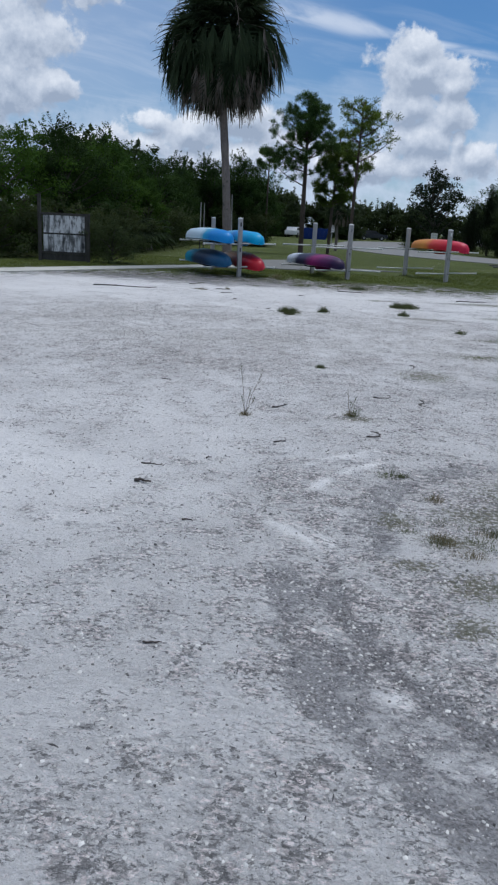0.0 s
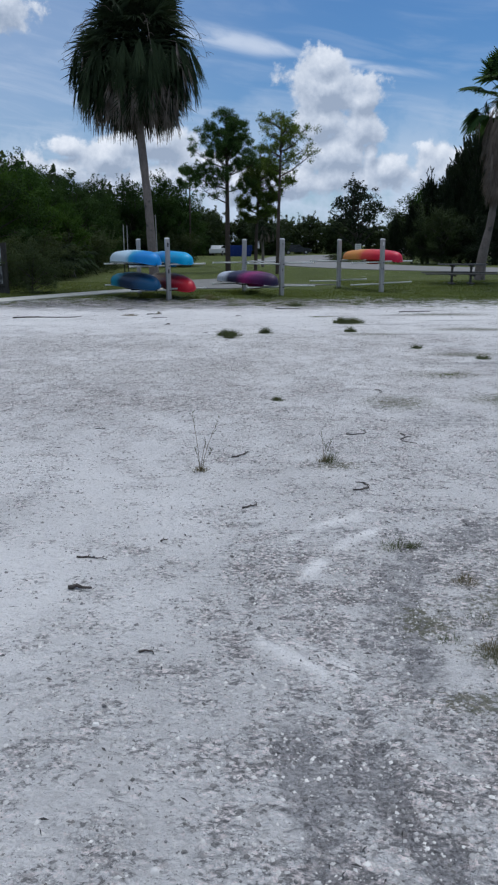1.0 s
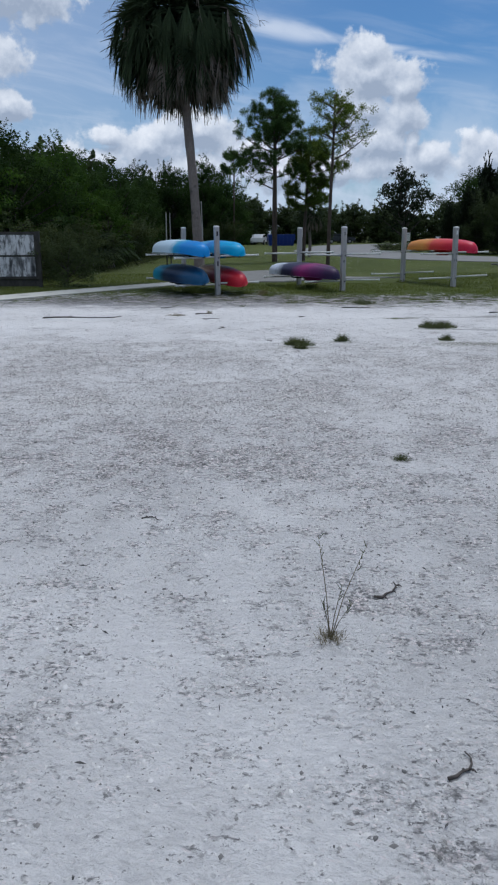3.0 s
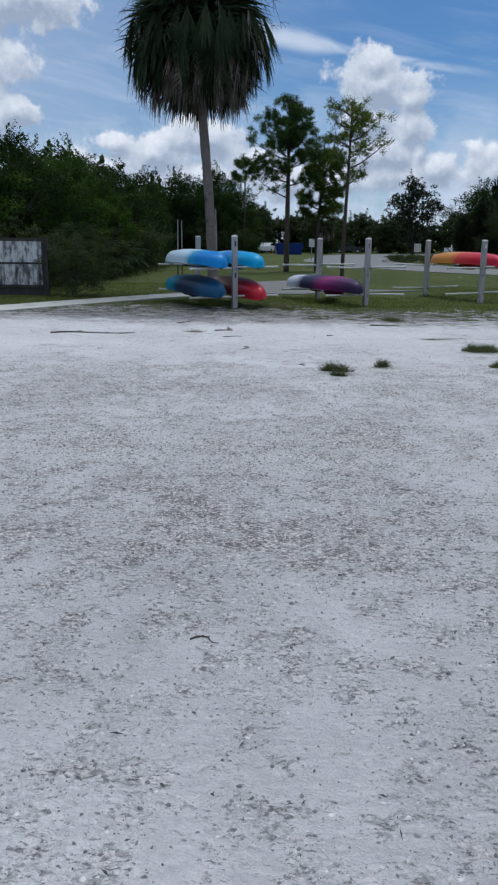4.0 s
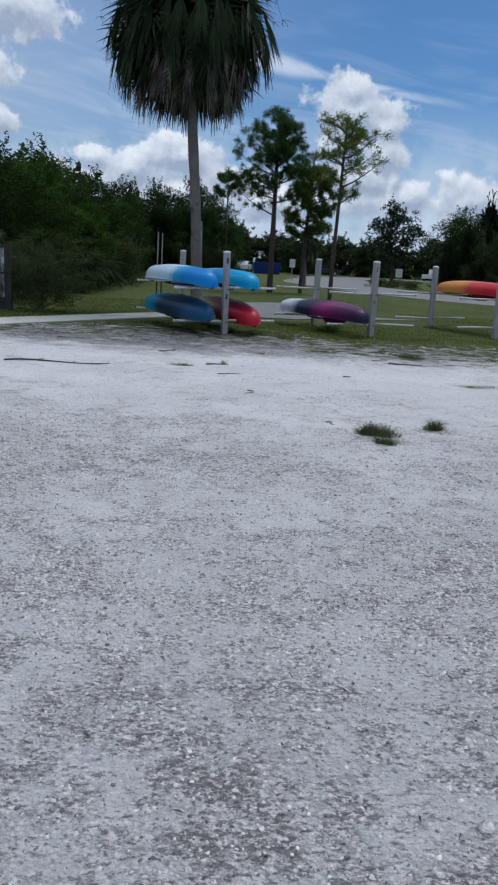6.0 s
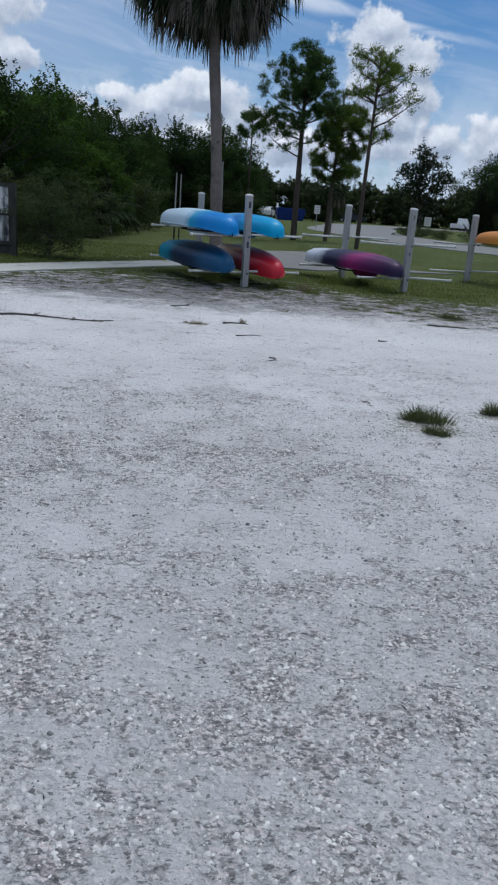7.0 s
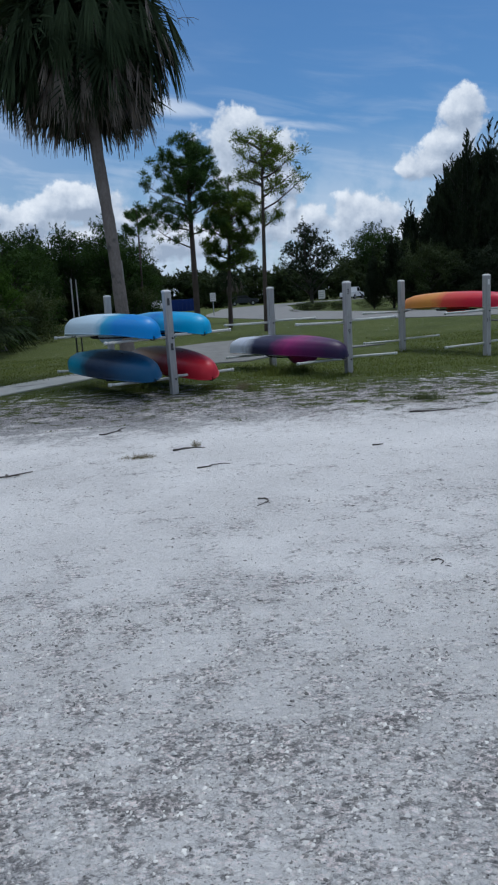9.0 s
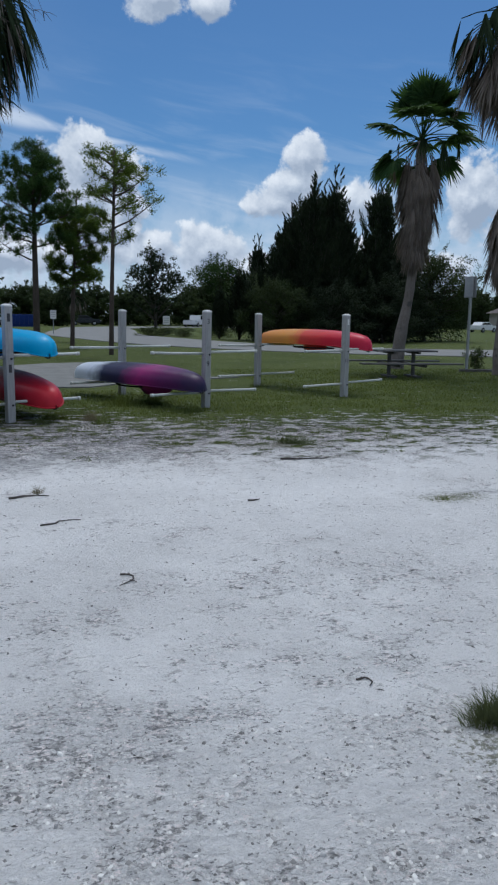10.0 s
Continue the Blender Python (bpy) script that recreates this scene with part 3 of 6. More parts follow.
def height_at(x, y):
    near = np.clip((26 - y) / 6, 0, 1) * np.clip((9 - np.abs(x)) / 3, 0, 1)
    wheel, r = track(x, y)
    z = 0.035 * (layered(x, y, 0.45, 21) - 0.5) + 0.016 * (layered(x, y, 3.0, 31) - 0.5) + 0.012 * (layered(x, y, 11.0, 41, 3) - 0.5)
    z = z - 0.016 * wheel + 0.010 * wheel * (layered(r * 9.0, y * 0.4, 1.0, 45, 2) - 0.5) * 2 + 0.008 * bare_at(x, y) * np.clip((5.5 - y) / 0.5, 0, 1)
    for x0, y0, x1, y1 in LANES:
        long = math.hypot(x1 - x0, y1 - y0)
        t, d = ((x - x0) * (x1 - x0) + (y - y0) * (y1 - y0)) / long, ((x - x0) * (y1 - y0) - (y - y0) * (x1 - x0)) / long
        z = z - 0.004 * np.exp(-(d / 0.05) ** 4) * (0.6 + 0.4 * np.sin(t * 90)) * (t > 0) * (t < long)
    return z * near


def spread(lo, hi, stepsize, far_lo, far_hi, growth=1.17):
    xs = list(np.arange(lo, hi, stepsize))
    d, v = stepsize, xs[-1]
    while v < far_hi:
        d *= growth
        v += d
        xs.append(v)
    d, v = stepsize, xs[0]
    while v > far_lo:
        d *= growth
        v -= d
        xs.insert(0, v)
    return np.array(xs)


def soil_at(x, y, wheel):
    """Dark scraped or littered ground: the wheel track in broken bands, and the strewn strip before the racks."""
    _, r = track(x, y)
    band = layered(r * 9.0, y * 0.4, 1.0, 45, 3)
    bits = 1.5 * wheel * np.clip(0.75 + 1.3 * (layered(x, y, 4.0, 55) - 0.4), 0, 1.3) * np.clip(1.8 * band + 0.05, 0, 1.5) * (1 - 0.8 * bare_at(x, y))
    for x0, y0, x1, y1 in LANES:
        long = math.hypot(x1 - x0, y1 - y0)
        t, d = ((x - x0) * (x1 - x0) + (y - y0) * (y1 - y0)) / long, ((x - x0) * (y1 - y0) - (y - y0) * (x1 - x0)) / long
        bits = np.maximum(bits, 0.40 * np.exp(-((np.abs(d) - 0.035) / 0.020) ** 2) * (t > 0) * (t < long))
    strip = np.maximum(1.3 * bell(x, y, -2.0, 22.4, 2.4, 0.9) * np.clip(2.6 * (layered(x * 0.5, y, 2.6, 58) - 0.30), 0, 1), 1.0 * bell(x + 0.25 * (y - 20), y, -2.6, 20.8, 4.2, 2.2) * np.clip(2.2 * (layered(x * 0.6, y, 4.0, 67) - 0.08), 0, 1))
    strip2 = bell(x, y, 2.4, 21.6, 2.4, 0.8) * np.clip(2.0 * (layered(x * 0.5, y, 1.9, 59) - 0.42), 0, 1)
    drift = np.clip((x - 1.2) / 1.5, 0, 1) * np.clip((y - 4.5) / 2, 0, 1) * np.clip(3.0 * (layered(x * 0.4, y * 1.6, 1.6, 60) - 0.54), 0, 0.6)
    few = 0.55 * np.clip(5.0 * (layered(x * 0.5, y * 1.3, 2.2, 63) - 0.63), 0, 1)
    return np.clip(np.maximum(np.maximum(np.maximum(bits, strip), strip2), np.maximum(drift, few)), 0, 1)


def ground():
    xs = spread(-3.0, 3.8, 0.027, -900, 900, 1.05)
    ys = np.concatenate([spread(1.0, 7.0, 0.027, -400, 7.0, 1.05), np.arange(7.05, 15.55, 0.036), np.arange(15.6, 26, 0.085), spread(26.1, 26.3, 0.1, 26.1, 1500, 1.12)])
    gx, gy = np.meshgrid(xs, ys)
    x, y = gx.ravel(), gy.ravel()
    co = np.stack([x, y, height_at(x, y)], 1)
    w, h = len(xs), len(ys)
    q = (np.arange(h - 1)[:, None] * w + np.arange(w - 1)[None, :]).ravel()
    faces = np.stack([q, q + 1, q + w + 1, q + w], 1).astype(np.int32)
    me = bpy.data.meshes.new("ground")
    me.vertices.add(len(co))
    me.vertices.foreach_set("co", co.astype(np.float32).ravel())
    me.loops.add(faces.size)
    me.loops.foreach_set("vertex_index", faces.ravel())
    me.polygons.add(len(faces))
    me.polygons.foreach_set("loop_start", np.arange(0, faces.size, 4, dtype=np.int32))
    me.polygons.foreach_set("loop_total", np.full(len(faces), 4, dtype=np.int32))
    me.polygons.foreach_set("use_smooth", np.ones(len(faces), dtype=bool))
    wheel, _ = track(x, y)
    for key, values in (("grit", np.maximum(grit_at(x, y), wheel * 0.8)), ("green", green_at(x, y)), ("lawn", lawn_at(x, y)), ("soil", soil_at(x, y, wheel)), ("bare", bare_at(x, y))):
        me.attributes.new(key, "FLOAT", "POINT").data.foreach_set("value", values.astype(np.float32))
    me.materials.append(M_GROUND)
    me.update()
    return single("ground", me, None, "pale shell sand with grey grit, turning to mown grass", "ground", kind="structure")


def surface(x, y):
    """Height of the ground at one place."""
    return float(height_at(np.array([float(x)]), np.array([float(y)]))[0])


def pebbles(count, seed, lo, hi, x_range, y_range, power, mat=None, label="loose white and grey shell chips on the sand", lumpy=False):
    """Half-sunk chips, thicker where the grit lies."""
    rng = np.random.default_rng(seed)
    x, y = rng.uniform(*x_range, count * 3), rng.uniform(*y_range, count * 3)
    wheel, _ = track(x, y)
    keep = rng.random(count * 3) < np.clip(np.maximum(grit_at(x, y), wheel * 0.8), 0.12, 1) ** power
    x, y = x[keep][:count], y[keep][:count]
    k = len(x)
    s = lo * (hi / lo) ** (rng.random(k) ** 2.6)
    if lumpy:
        w6 = np.arange(6) * np.pi / 3
        rim = np.stack([np.cos(w6), np.sin(w6), np.zeros(6)], 1)
        dirs = np.concatenate([rim, rim * 0.68 + (0, 0, 0.75), [(0, 0, 1.0)]])
        tri = [t for i in range(6) for t in ((i, (i + 1) % 6, 6 + i), (6 + i, (i + 1) % 6, 6 + (i + 1) % 6), (6 + i, 6 + (i + 1) % 6, 12))]
        ring = 6
    else:
        dirs = np.array([(1, 0, 0), (0, 1, 0), (-1, 0, 0), (0, -1, 0), (0, 0, 1)], float)
        tri = [(0, 1, 4), (1, 2, 4), (2, 3, 4), (3, 0, 4)]
        ring = 4
    tri, m = np.array(tri), len(dirs)
    v = dirs[None] * rng.uniform(0.7, 1.2, (k, m, 1)) * np.array([1, 0.75, 0.55]) + rng.normal(0, 0.10, (k, m, 3))
    v[:, :ring, 2] -= 0.22
    turn = rng.uniform(0, 2 * np.pi, k)
    c, sn = np.cos(turn)[:, None], np.sin(turn)[:, None]
    v = np.stack([v[..., 0] * c - v[..., 1] * sn, v[..., 0] * sn + v[..., 1] * c, v[..., 2]], 2) * s[:, None, None]
    v += np.stack([x, y, height_at(x, y) + s * 0.12], 1)[:, None, :]
    faces = (np.arange(k)[:, None, None] * m + tri[None]).reshape(-1).astype(np.int32)
    me = bpy.data.meshes.new("pebbles")
    me.vertices.add(k * m)
    me.vertices.foreach_set("co", v.astype(np.float32).ravel())
    me.loops.add(len(faces))
    me.loops.foreach_set("vertex_index", faces)
    me.polygons.add(len(faces) // 3)
    me.polygons.foreach_set("loop_start", np.arange(0, len(faces), 3, dtype=np.int32))
    me.polygons.foreach_set("loop_total", np.full(len(faces) // 3, 3, dtype=np.int32))
    me.materials.append(mat or M_PEBBLE)
    me.update()
    return single("shell_pebbles", me, None, label, "pebbles", kind="stuff")


def blades(at, high, wide, rng, mat, name, bend=0.5, out=None):
    """Grass blades, each two faces that taper and bend."""
    k = len(at)
    turn = rng.uniform(0, 2 * np.pi, k)
    side = np.stack([np.cos(turn), np.sin(turn), np.zeros(k)], 1)
    fall = np.stack([-np.sin(turn), np.cos(turn), np.zeros(k)], 1) * (rng.uniform(0.1, 1.0, k) * bend)[:, None]
    fall = fall if out is None else fall * 0.5 + out * bend
    h = (high * rng.uniform(0.5, 1.2, k))[:, None]
    w = (wide * rng.uniform(0.7, 1.3, k))[:, None]
    up = np.array([[0, 0, 1.0]])
    mid = at + up * h * 0.6 + fall * h * 0.35
    tip = at + up * h * 0.95 + fall * h
    low = np.stack([at - side * w, at + side * w, mid + side * w * 0.7, mid - side * w * 0.7], 1)
    top = np.stack([mid - side * w * 0.7, mid + side * w * 0.7, tip, tip - side * w * 0.05], 1)
    return many(name, np.concatenate([low, top], 1).reshape(-1, 3), 4, mat)


def lawn_grass(count, seed):
    rng = np.random.default_rng(seed)
    x, y = rng.uniform(-9, 16, count * 3), 19.5 + 14 * rng.random(count * 3) ** 1.7
    clump = layered(x * 0.8, y, 2.2, 77)
    keep = (lawn_at(x, y) + (clump - 0.5) * 1.9 > 0.64) & (np.abs(walk_side(x, y)) > 0.75) & ~((y > 27.3) & (y < 37) & (x > -3) & (x < 4.4))
    x, y = x[keep][:count], y[keep][:count]
    high = 0.018 + 0.036 * np.clip((lawn_at(x, y) - 0.45) / 0.4, 0, 1)
    me = blades(np.stack([x, y, height_at(x, y) - 0.005], 1), high, 0.0065, rng, M_GRASS, "lawn_grass", 1.3)
    return single("lawn_grass", me, None, "short mown green grass thinning out over sand", "grass", kind="stuff")


def walk_side(x, y):
    """Distance from the middle line of the concrete walk."""
    a, b = np.array([-7.6, 19.4]), np.array([-1.6, 28.6])
    d = (b - a) / np.linalg.norm(b - a)
    inside = ((x - a[0]) * d[0] + (y - a[1]) * d[1] > -0.5) & ((x - a[0]) * d[0] + (y - a[1]) * d[1] < 11.5)
    return np.where(inside, (x - a[0]) * d[1] - (y - a[1]) * d[0], 9.0)


def slab(name, outline, z, thick, mat, label, category):
    """A flat paved piece with a real edge."""
    bm = bmesh.new()
    top = [bm.verts.new((x, y, z)) for x, y in outline]
    low = [bm.verts.new((x, y, z - thick)) for x, y in outline]
    bm.faces.new(top)
    for i in range(len(outline)):
        j = (i + 1) % len(outline)
        bm.faces.new((top[j], top[i], low[i], low[j]))
    bmesh.ops.recalc_face_normals(bm, faces=bm.faces[:])
    me = bpy.data.meshes.new(name)
    bm.to_mesh(me)
    bm.free()
    me.materials.append(mat)
    return single(name, me, None, label, category, kind="structure")


def ribbon(points, width):
    """The outline of a band of the given width along points, its corners rounded by the points' own spacing."""
    pts = [Vector((x, y)) for x, y in points]
    left, right = [], []
    for i, q in enumerate(pts):
        d = (pts[min(i + 1, len(pts) - 1)] - pts[max(i - 1, 0)]).normalized()
        side = Vector((-d.y, d.x)) * width / 2
        left.append(tuple(q + side))
        right.append(tuple(q - side))
    return left + right[::-1]


def curve_points(ctrl, steps=8):
    """A smooth line through control points."""
    out = []
    for i in range(len(ctrl) - 1):
        p0, p1, p2, p3 = (Vector(ctrl[max(0, min(len(ctrl) - 1, i + k))]) for k in (-1, 0, 1, 2))
        for s in range(steps):
            t = s / steps
            out.append(tuple(0.5 * (2 * p1 + (p2 - p0) * t + (2 * p0 - 5 * p1 + 4 * p2 - p3) * t * t + (3 * p1 - p0 - 3 * p2 + p3) * t ** 3)))
    return out + [tuple(ctrl[-1])]


ground()
slab("pavement", ribbon(curve_points([(-9.5, 16.5), (-7.0, 20.6), (-5.4, 23.4), (-3.4, 26.6), (-1.4, 29.6), (0.2, 31.6)]), 1.15), 0.022, 0.08, M_CONCRETE,
     "pale concrete footpath across the grass", "footpath")
slab("pavement_pad", [(-2.2, 29.4), (-0.6, 28.0), (0.4, 28.0), (1.5, 29.3), (2.8, 29.7), (4.3, 30.5), (3.2, 30.6), (2.0, 31.0), (1.9, 33.0), (1.5, 35.6), (0.8, 36.6), (-0.2, 36.2), (-1.4, 34.9), (-2.4, 32.6)], 0.026, 0.08, M_PAD,
     "worn grey paved pad behind the racks", "pavement")
slab("road", ribbon(curve_points([(60, 38), (30, 43.2), (19, 44.8), (12.6, 48.4), (8.6, 55), (6.4, 63), (4.8, 73), (6.5, 90), (9.5, 108), (22, 122), (45, 130)]), 7.6), 0.03, 0.1, M_ASPHALT,
     "worn grey asphalt park road", "road")
pebbles(80000, 3, 0.0032, 0.0125, (-2.6, 3.3), (1.4, 10.5), 1.5)
pebbles(45000, 4, 0.0050, 0.0150, (-3.6, 3.6), (9.5, 14.0), 1.6)
pebbles(1200, 5, 0.007, 0.015, (-2.6, 3.0), (1.4, 16.0), 1.0, lumpy=True)
pebbles(7000, 6, 0.0040, 0.0120, (-4.0, 5.0), (1.4, 14.0), 2.2, M_CLOD, "dark grey clods and bits strewn over the sand", True)
lawn_grass(75000, 8)


# ---- kayak racks ----
ACROSS, ALONG = Vector((0.917, 0.398, 0)), Vector((-0.398, 0.917, 0))
RACKS = [((-1.2, 22.8), (-2.40, 25.65), 1.62), ((1.94, 24.17), (0.835, 26.47), 1.60), ((5.08, 25.6), (4.02, 27.97), 1.59)]
ARM_HIGH, ARM_LOW, ARM_REACH = 0.92, 0.27, 1.06


def digits(text, size, parent, at):
    curve = bpy.data.curves.new("number", "FONT")
    curve.body, curve.size, curve.align_x, curve.extrude = text, size, "CENTER", 0.001
    tmp = bpy.data.objects.new("number", curve)
    scene.collection.objects.link(tmp)
    me = bpy.data.meshes.new_from_object(tmp.evaluated_get(bpy.context.evaluated_depsgraph_get()))
    bpy.data.objects.remove(tmp)
    me.materials.clear()
    me.materials.append(M_BARS)
    return part("number", me, None, parent, "black painted number", at=at)


def rack(front, rear, high, numbers, index):
    rng = random.Random(index)
    z0 = surface(*front)
    axis = (Vector((*rear, 0)) - Vector((*front, 0)))
    root = thing("kayak_rack", "weathered grey post rack with white pipe arms on grass", "kayak rack", pose(*front, 0), "kayak racks")
    yaw = math.degrees(math.atan2(ACROSS.y, ACROSS.x))
    for where, lean in ((Vector((0, 0, 0)), rng.uniform(-0.6, 0.6)), (axis, rng.uniform(-0.8, 0.8))):
        body = Form().box((-0.056, -0.060, -0.25), (0.056, 0.060, high - 0.012), 0.007)
        post = part("post", body, M_POST, root, at=Matrix.Translation(where) @ pose(0, 0, 0, 0, lean, yaw))
        top = Form().loft([[(sx * w, sy * w, z) for sx, sy in ((-1, -1), (1, -1), (1, 1), (-1, 1))] for w, z in ((0.059, high - 0.014), (0.057, high + 0.006), (0.026, high + 0.024))])
        part("post_top", top, M_POSTTOP, post, "chamfered post top, coloured paler as if sunlit")
        for z, drop in ((ARM_HIGH, 0), (ARM_LOW, 0)):
            for side in (-1, 1):
                sag = rng.uniform(-0.015, 0.02)
                arm = Form().tube([(side * 0.06, -0.03 * side, z + 0.015 * side), (side * ARM_REACH * 0.6, -0.03 * side, z + 0.012 * side - sag * 0.4), (side * ARM_REACH, -0.03 * side, z + 0.012 * side - sag)], [0.022] * 3, 10)
                arm_ob = part("arm", arm, M_PIPE, post, smooth=True)
                cap = Form().tube([(side * (ARM_REACH - 0.035), -0.03 * side, z + 0.012 * side - sag), (side * (ARM_REACH + 0.012), -0.03 * side, z + 0.012 * side - sag)], [0.029, 0.028], 10)
                part("arm_cap", cap, M_PIPE, post, smooth=True)
            part("bolt", Form().tube([(0.02, -0.060, z - 0.03), (0.02, -0.074, z - 0.03)], [0.017, 0.014], 8), M_STEEL, post)
            part("bracket", Form().box((0.061, -0.045, z - 0.04), (0.070, 0.045, z + 0.05), 0.002), M_STEEL, post, "dark steel bracket")
        if where.length < 0.1:
            for text, z in numbers:
                if text == "-":
                    part("number_plate", Form().box((-0.022, -0.0635, z - 0.02), (0.022, -0.0605, z + 0.09), 0.001), M_BARS if index == 1 else M_SIGNFACE, post, "small worn plate")
                    continue
                for k, sign in enumerate(text):
                    digits(sign, 0.115, post, pose(-0.01 + (k - (len(text) - 1) / 2) * 0.06, -0.0625, z, 90, 0, 0))
    return root


rack(*RACKS[0], (("-", 1.42), ("-", 0.72)), 1)
rack(*RACKS[1], (("3", 1.40), ("9", 0.70)), 2)
rack(*RACKS[2], (("-", 1.42), ("11", 0.68)), 3)


def kayak(label, length, beam, deep, stops, at, dark=M_BLACK, group="stored kayaks", seat_x=0.10, seat_deep=1.0):
    """An upturned kayak: rounded hull above, flat deck with cockpit rim and seat hanging below. Lies along x, gunwale at z = 0."""
    root = thing("kayak", label, "kayak", at, group)
    skin = plastic("kayak_plastic", *stops, half=length / 2)
    rings, deck, seam = [], [], []
    count = 36
    for i in range(count + 1):
        u = math.sin(math.pi / 2 * (-1 + 2 * i / count))
        x = u * length / 2
        b = beam / 2 * (0.42 + 0.58 * max(1 - abs(u) ** 2.6, 0.0)) * max(1 - abs(u) ** 16, 0.0) ** 0.5 + 0.012
        rocker = -0.06 * abs(u) ** 3.2
        h = deep * ((0.76 + 0.24 * max(1 - abs(u) ** 2.4, 0.0)) * max(1 - abs(u) ** 18, 0) ** 0.5 * 0.97 + 0.03)
        edge = 0.035 * (1 - abs(u) ** 6) + rocker * 0.7
        ring = []
        for k in range(15):
            a = math.pi * k / 14
            c, s = math.cos(a), math.sin(a)
            y = b * math.copysign(abs(c) ** 0.72, c)
            z = edge + (h - edge + rocker * 0.4) * abs(s) ** 0.78
            z += 0.022 * math.exp(-((abs(c) - 0.40) / 0.09) ** 2) * (1 - abs(u) ** 3) + 0.020 * math.exp(-(c / 0.09) ** 2)
            ring.append((x, y, z))
        rings.append(ring)
        under = []
        for k in range(11):
            q = -1 + 2 * k / 10
            sink = -0.055 * (1 - q * q) * (1 - u ** 4)
            well = 0.15 * math.exp(-((abs(u - 0.03) / 0.34) ** 4)) * math.exp(-(abs(q) / 0.72) ** 6)
            under.append((x * 0.995, b * 0.985 * q, edge - 0.004 + sink + well))
        deck.append(under)
        seam.append((x, b, edge))
    part("hull", Form().loft(rings, closed=False, ends=False), skin, root, smooth=True)
    part("deck", Form().loft(deck, closed=False, ends=False), skin, root, smooth=True)
    for side in (-1, 1):
        part("gunwale", Form().tube([(x, side * y, z - 0.002) for x, y, z in seam], [0.011] * len(seam), 6), skin, root, "rounded gunwale edge", smooth=True)
    rim = [(0.03 * length / 2 + 0.56 * math.cos(w), 0.235 * math.sin(w) * beam / 0.72, -0.045) for w in np.linspace(0, 2 * math.pi, 25)]
    part("cockpit_rim", Form().tube(rim, [0.016] * 25, 6, cap=False), dark, root, "black cockpit rim", smooth=True)
    seat = Form().loft([[(seat_x + 0.30 * seat_deep * r * math.cos(w), 0.19 * r * math.sin(w), z * seat_deep if z < 0 else z) for w in np.linspace(0, 2 * math.pi, 17)[:-1]] for r, z in ((0.2, -0.135), (0.75, -0.13), (1.0, -0.07), (1.02, 0.05))])
    part("seat", seat, skin, root, "moulded seat bulge", smooth=True)
    for end in (-1, 1):
        x = end * (length / 2 - 0.03)
        loop = [(x - end * 0.04, -0.03, -0.05), (x - end * 0.01, -0.028, -0.068), (x, 0, -0.072), (x - end * 0.01, 0.028, -0.068), (x - end * 0.04, 0.03, -0.05)]
        part("carry_handle", Form().tube(loop, [0.010] * 5, 6), dark, root, "black carry handle", smooth=True)
    for x in (-0.62, 0.55):
        part("scupper_plug", Form().tube([(x, 0.06, deep - 0.02), (x, 0.06, deep + 0.008)], [0.02, 0.016], 8), dark, root)
    return root


def on_rack(index, across, along, z, yaw=0.0, pitch=0.0, roll=0.0):
    """Pose of a kayak on a rack: metres across from the posts and along from the front post. Its -x end is the far one."""
    base = Vector((*RACKS[index][0], z)) + ACROSS * across + ALONG * along
    heading = math.degrees(math.atan2(-ALONG.y, -ALONG.x)) + yaw
    return Matrix.Translation(base) @ pose(0, 0, 0, 0, 0, heading) @ pose(0, 0, 0, roll, pitch, 0)


kayak("upturned kayak fading from white to blue on upper pipe arms", 3.5, 0.76, 0.32,
      ((0.0, (0.52, 0.62, 0.68)), (0.60, (0.46, 0.60, 0.70)), (0.69, (0.03, 0.30, 0.50)), (0.80, (0.008, 0.19, 0.55)), (1.0, (0.010, 0.23, 0.60))), on_rack(0, -0.62, 1.18, ARM_HIGH + 0.06, 4.0))
kayak("upturned bright blue kayak on upper pipe arms", 3.3, 0.76, 0.30,
      ((0.0, (0.16, 0.36, 0.52)), (0.40, (0.08, 0.32, 0.56)), (0.58, (0.006, 0.15, 0.46)), (0.72, (0.008, 0.30, 0.58)), (1.0, (0.010, 0.34, 0.62))), on_rack(0, 0.50, 1.42, ARM_HIGH + 0.05))
kayak("upturned kayak fading from teal to dark navy on lower pipe arms", 3.4, 0.76, 0.31,
      ((0.0, (0.010, 0.10, 0.16)), (0.22, (0.008, 0.22, 0.33)), (0.36, (0.006, 0.15, 0.24)), (0.46, (0.006, 0.016, 0.040)), (0.72, (0.006, 0.020, 0.055)), (0.86, (0.010, 0.06, 0.14)), (1.0, (0.010, 0.08, 0.18))), on_rack(0, -0.62, 1.22, ARM_LOW + 0.09, 4.0, 0.6, 12))
kayak("upturned kayak fading from tan to red on lower pipe arms", 3.4, 0.74, 0.30,
      ((0.0, (0.42, 0.30, 0.20)), (0.45, (0.30, 0.17, 0.10)), (0.62, (0.14, 0.014, 0.020)), (0.80, (0.34, 0.008, 0.026)), (1.0, (0.52, 0.02, 0.035))), on_rack(0, 0.50, 1.30, ARM_LOW + 0.05, 0, 2.0, 10))
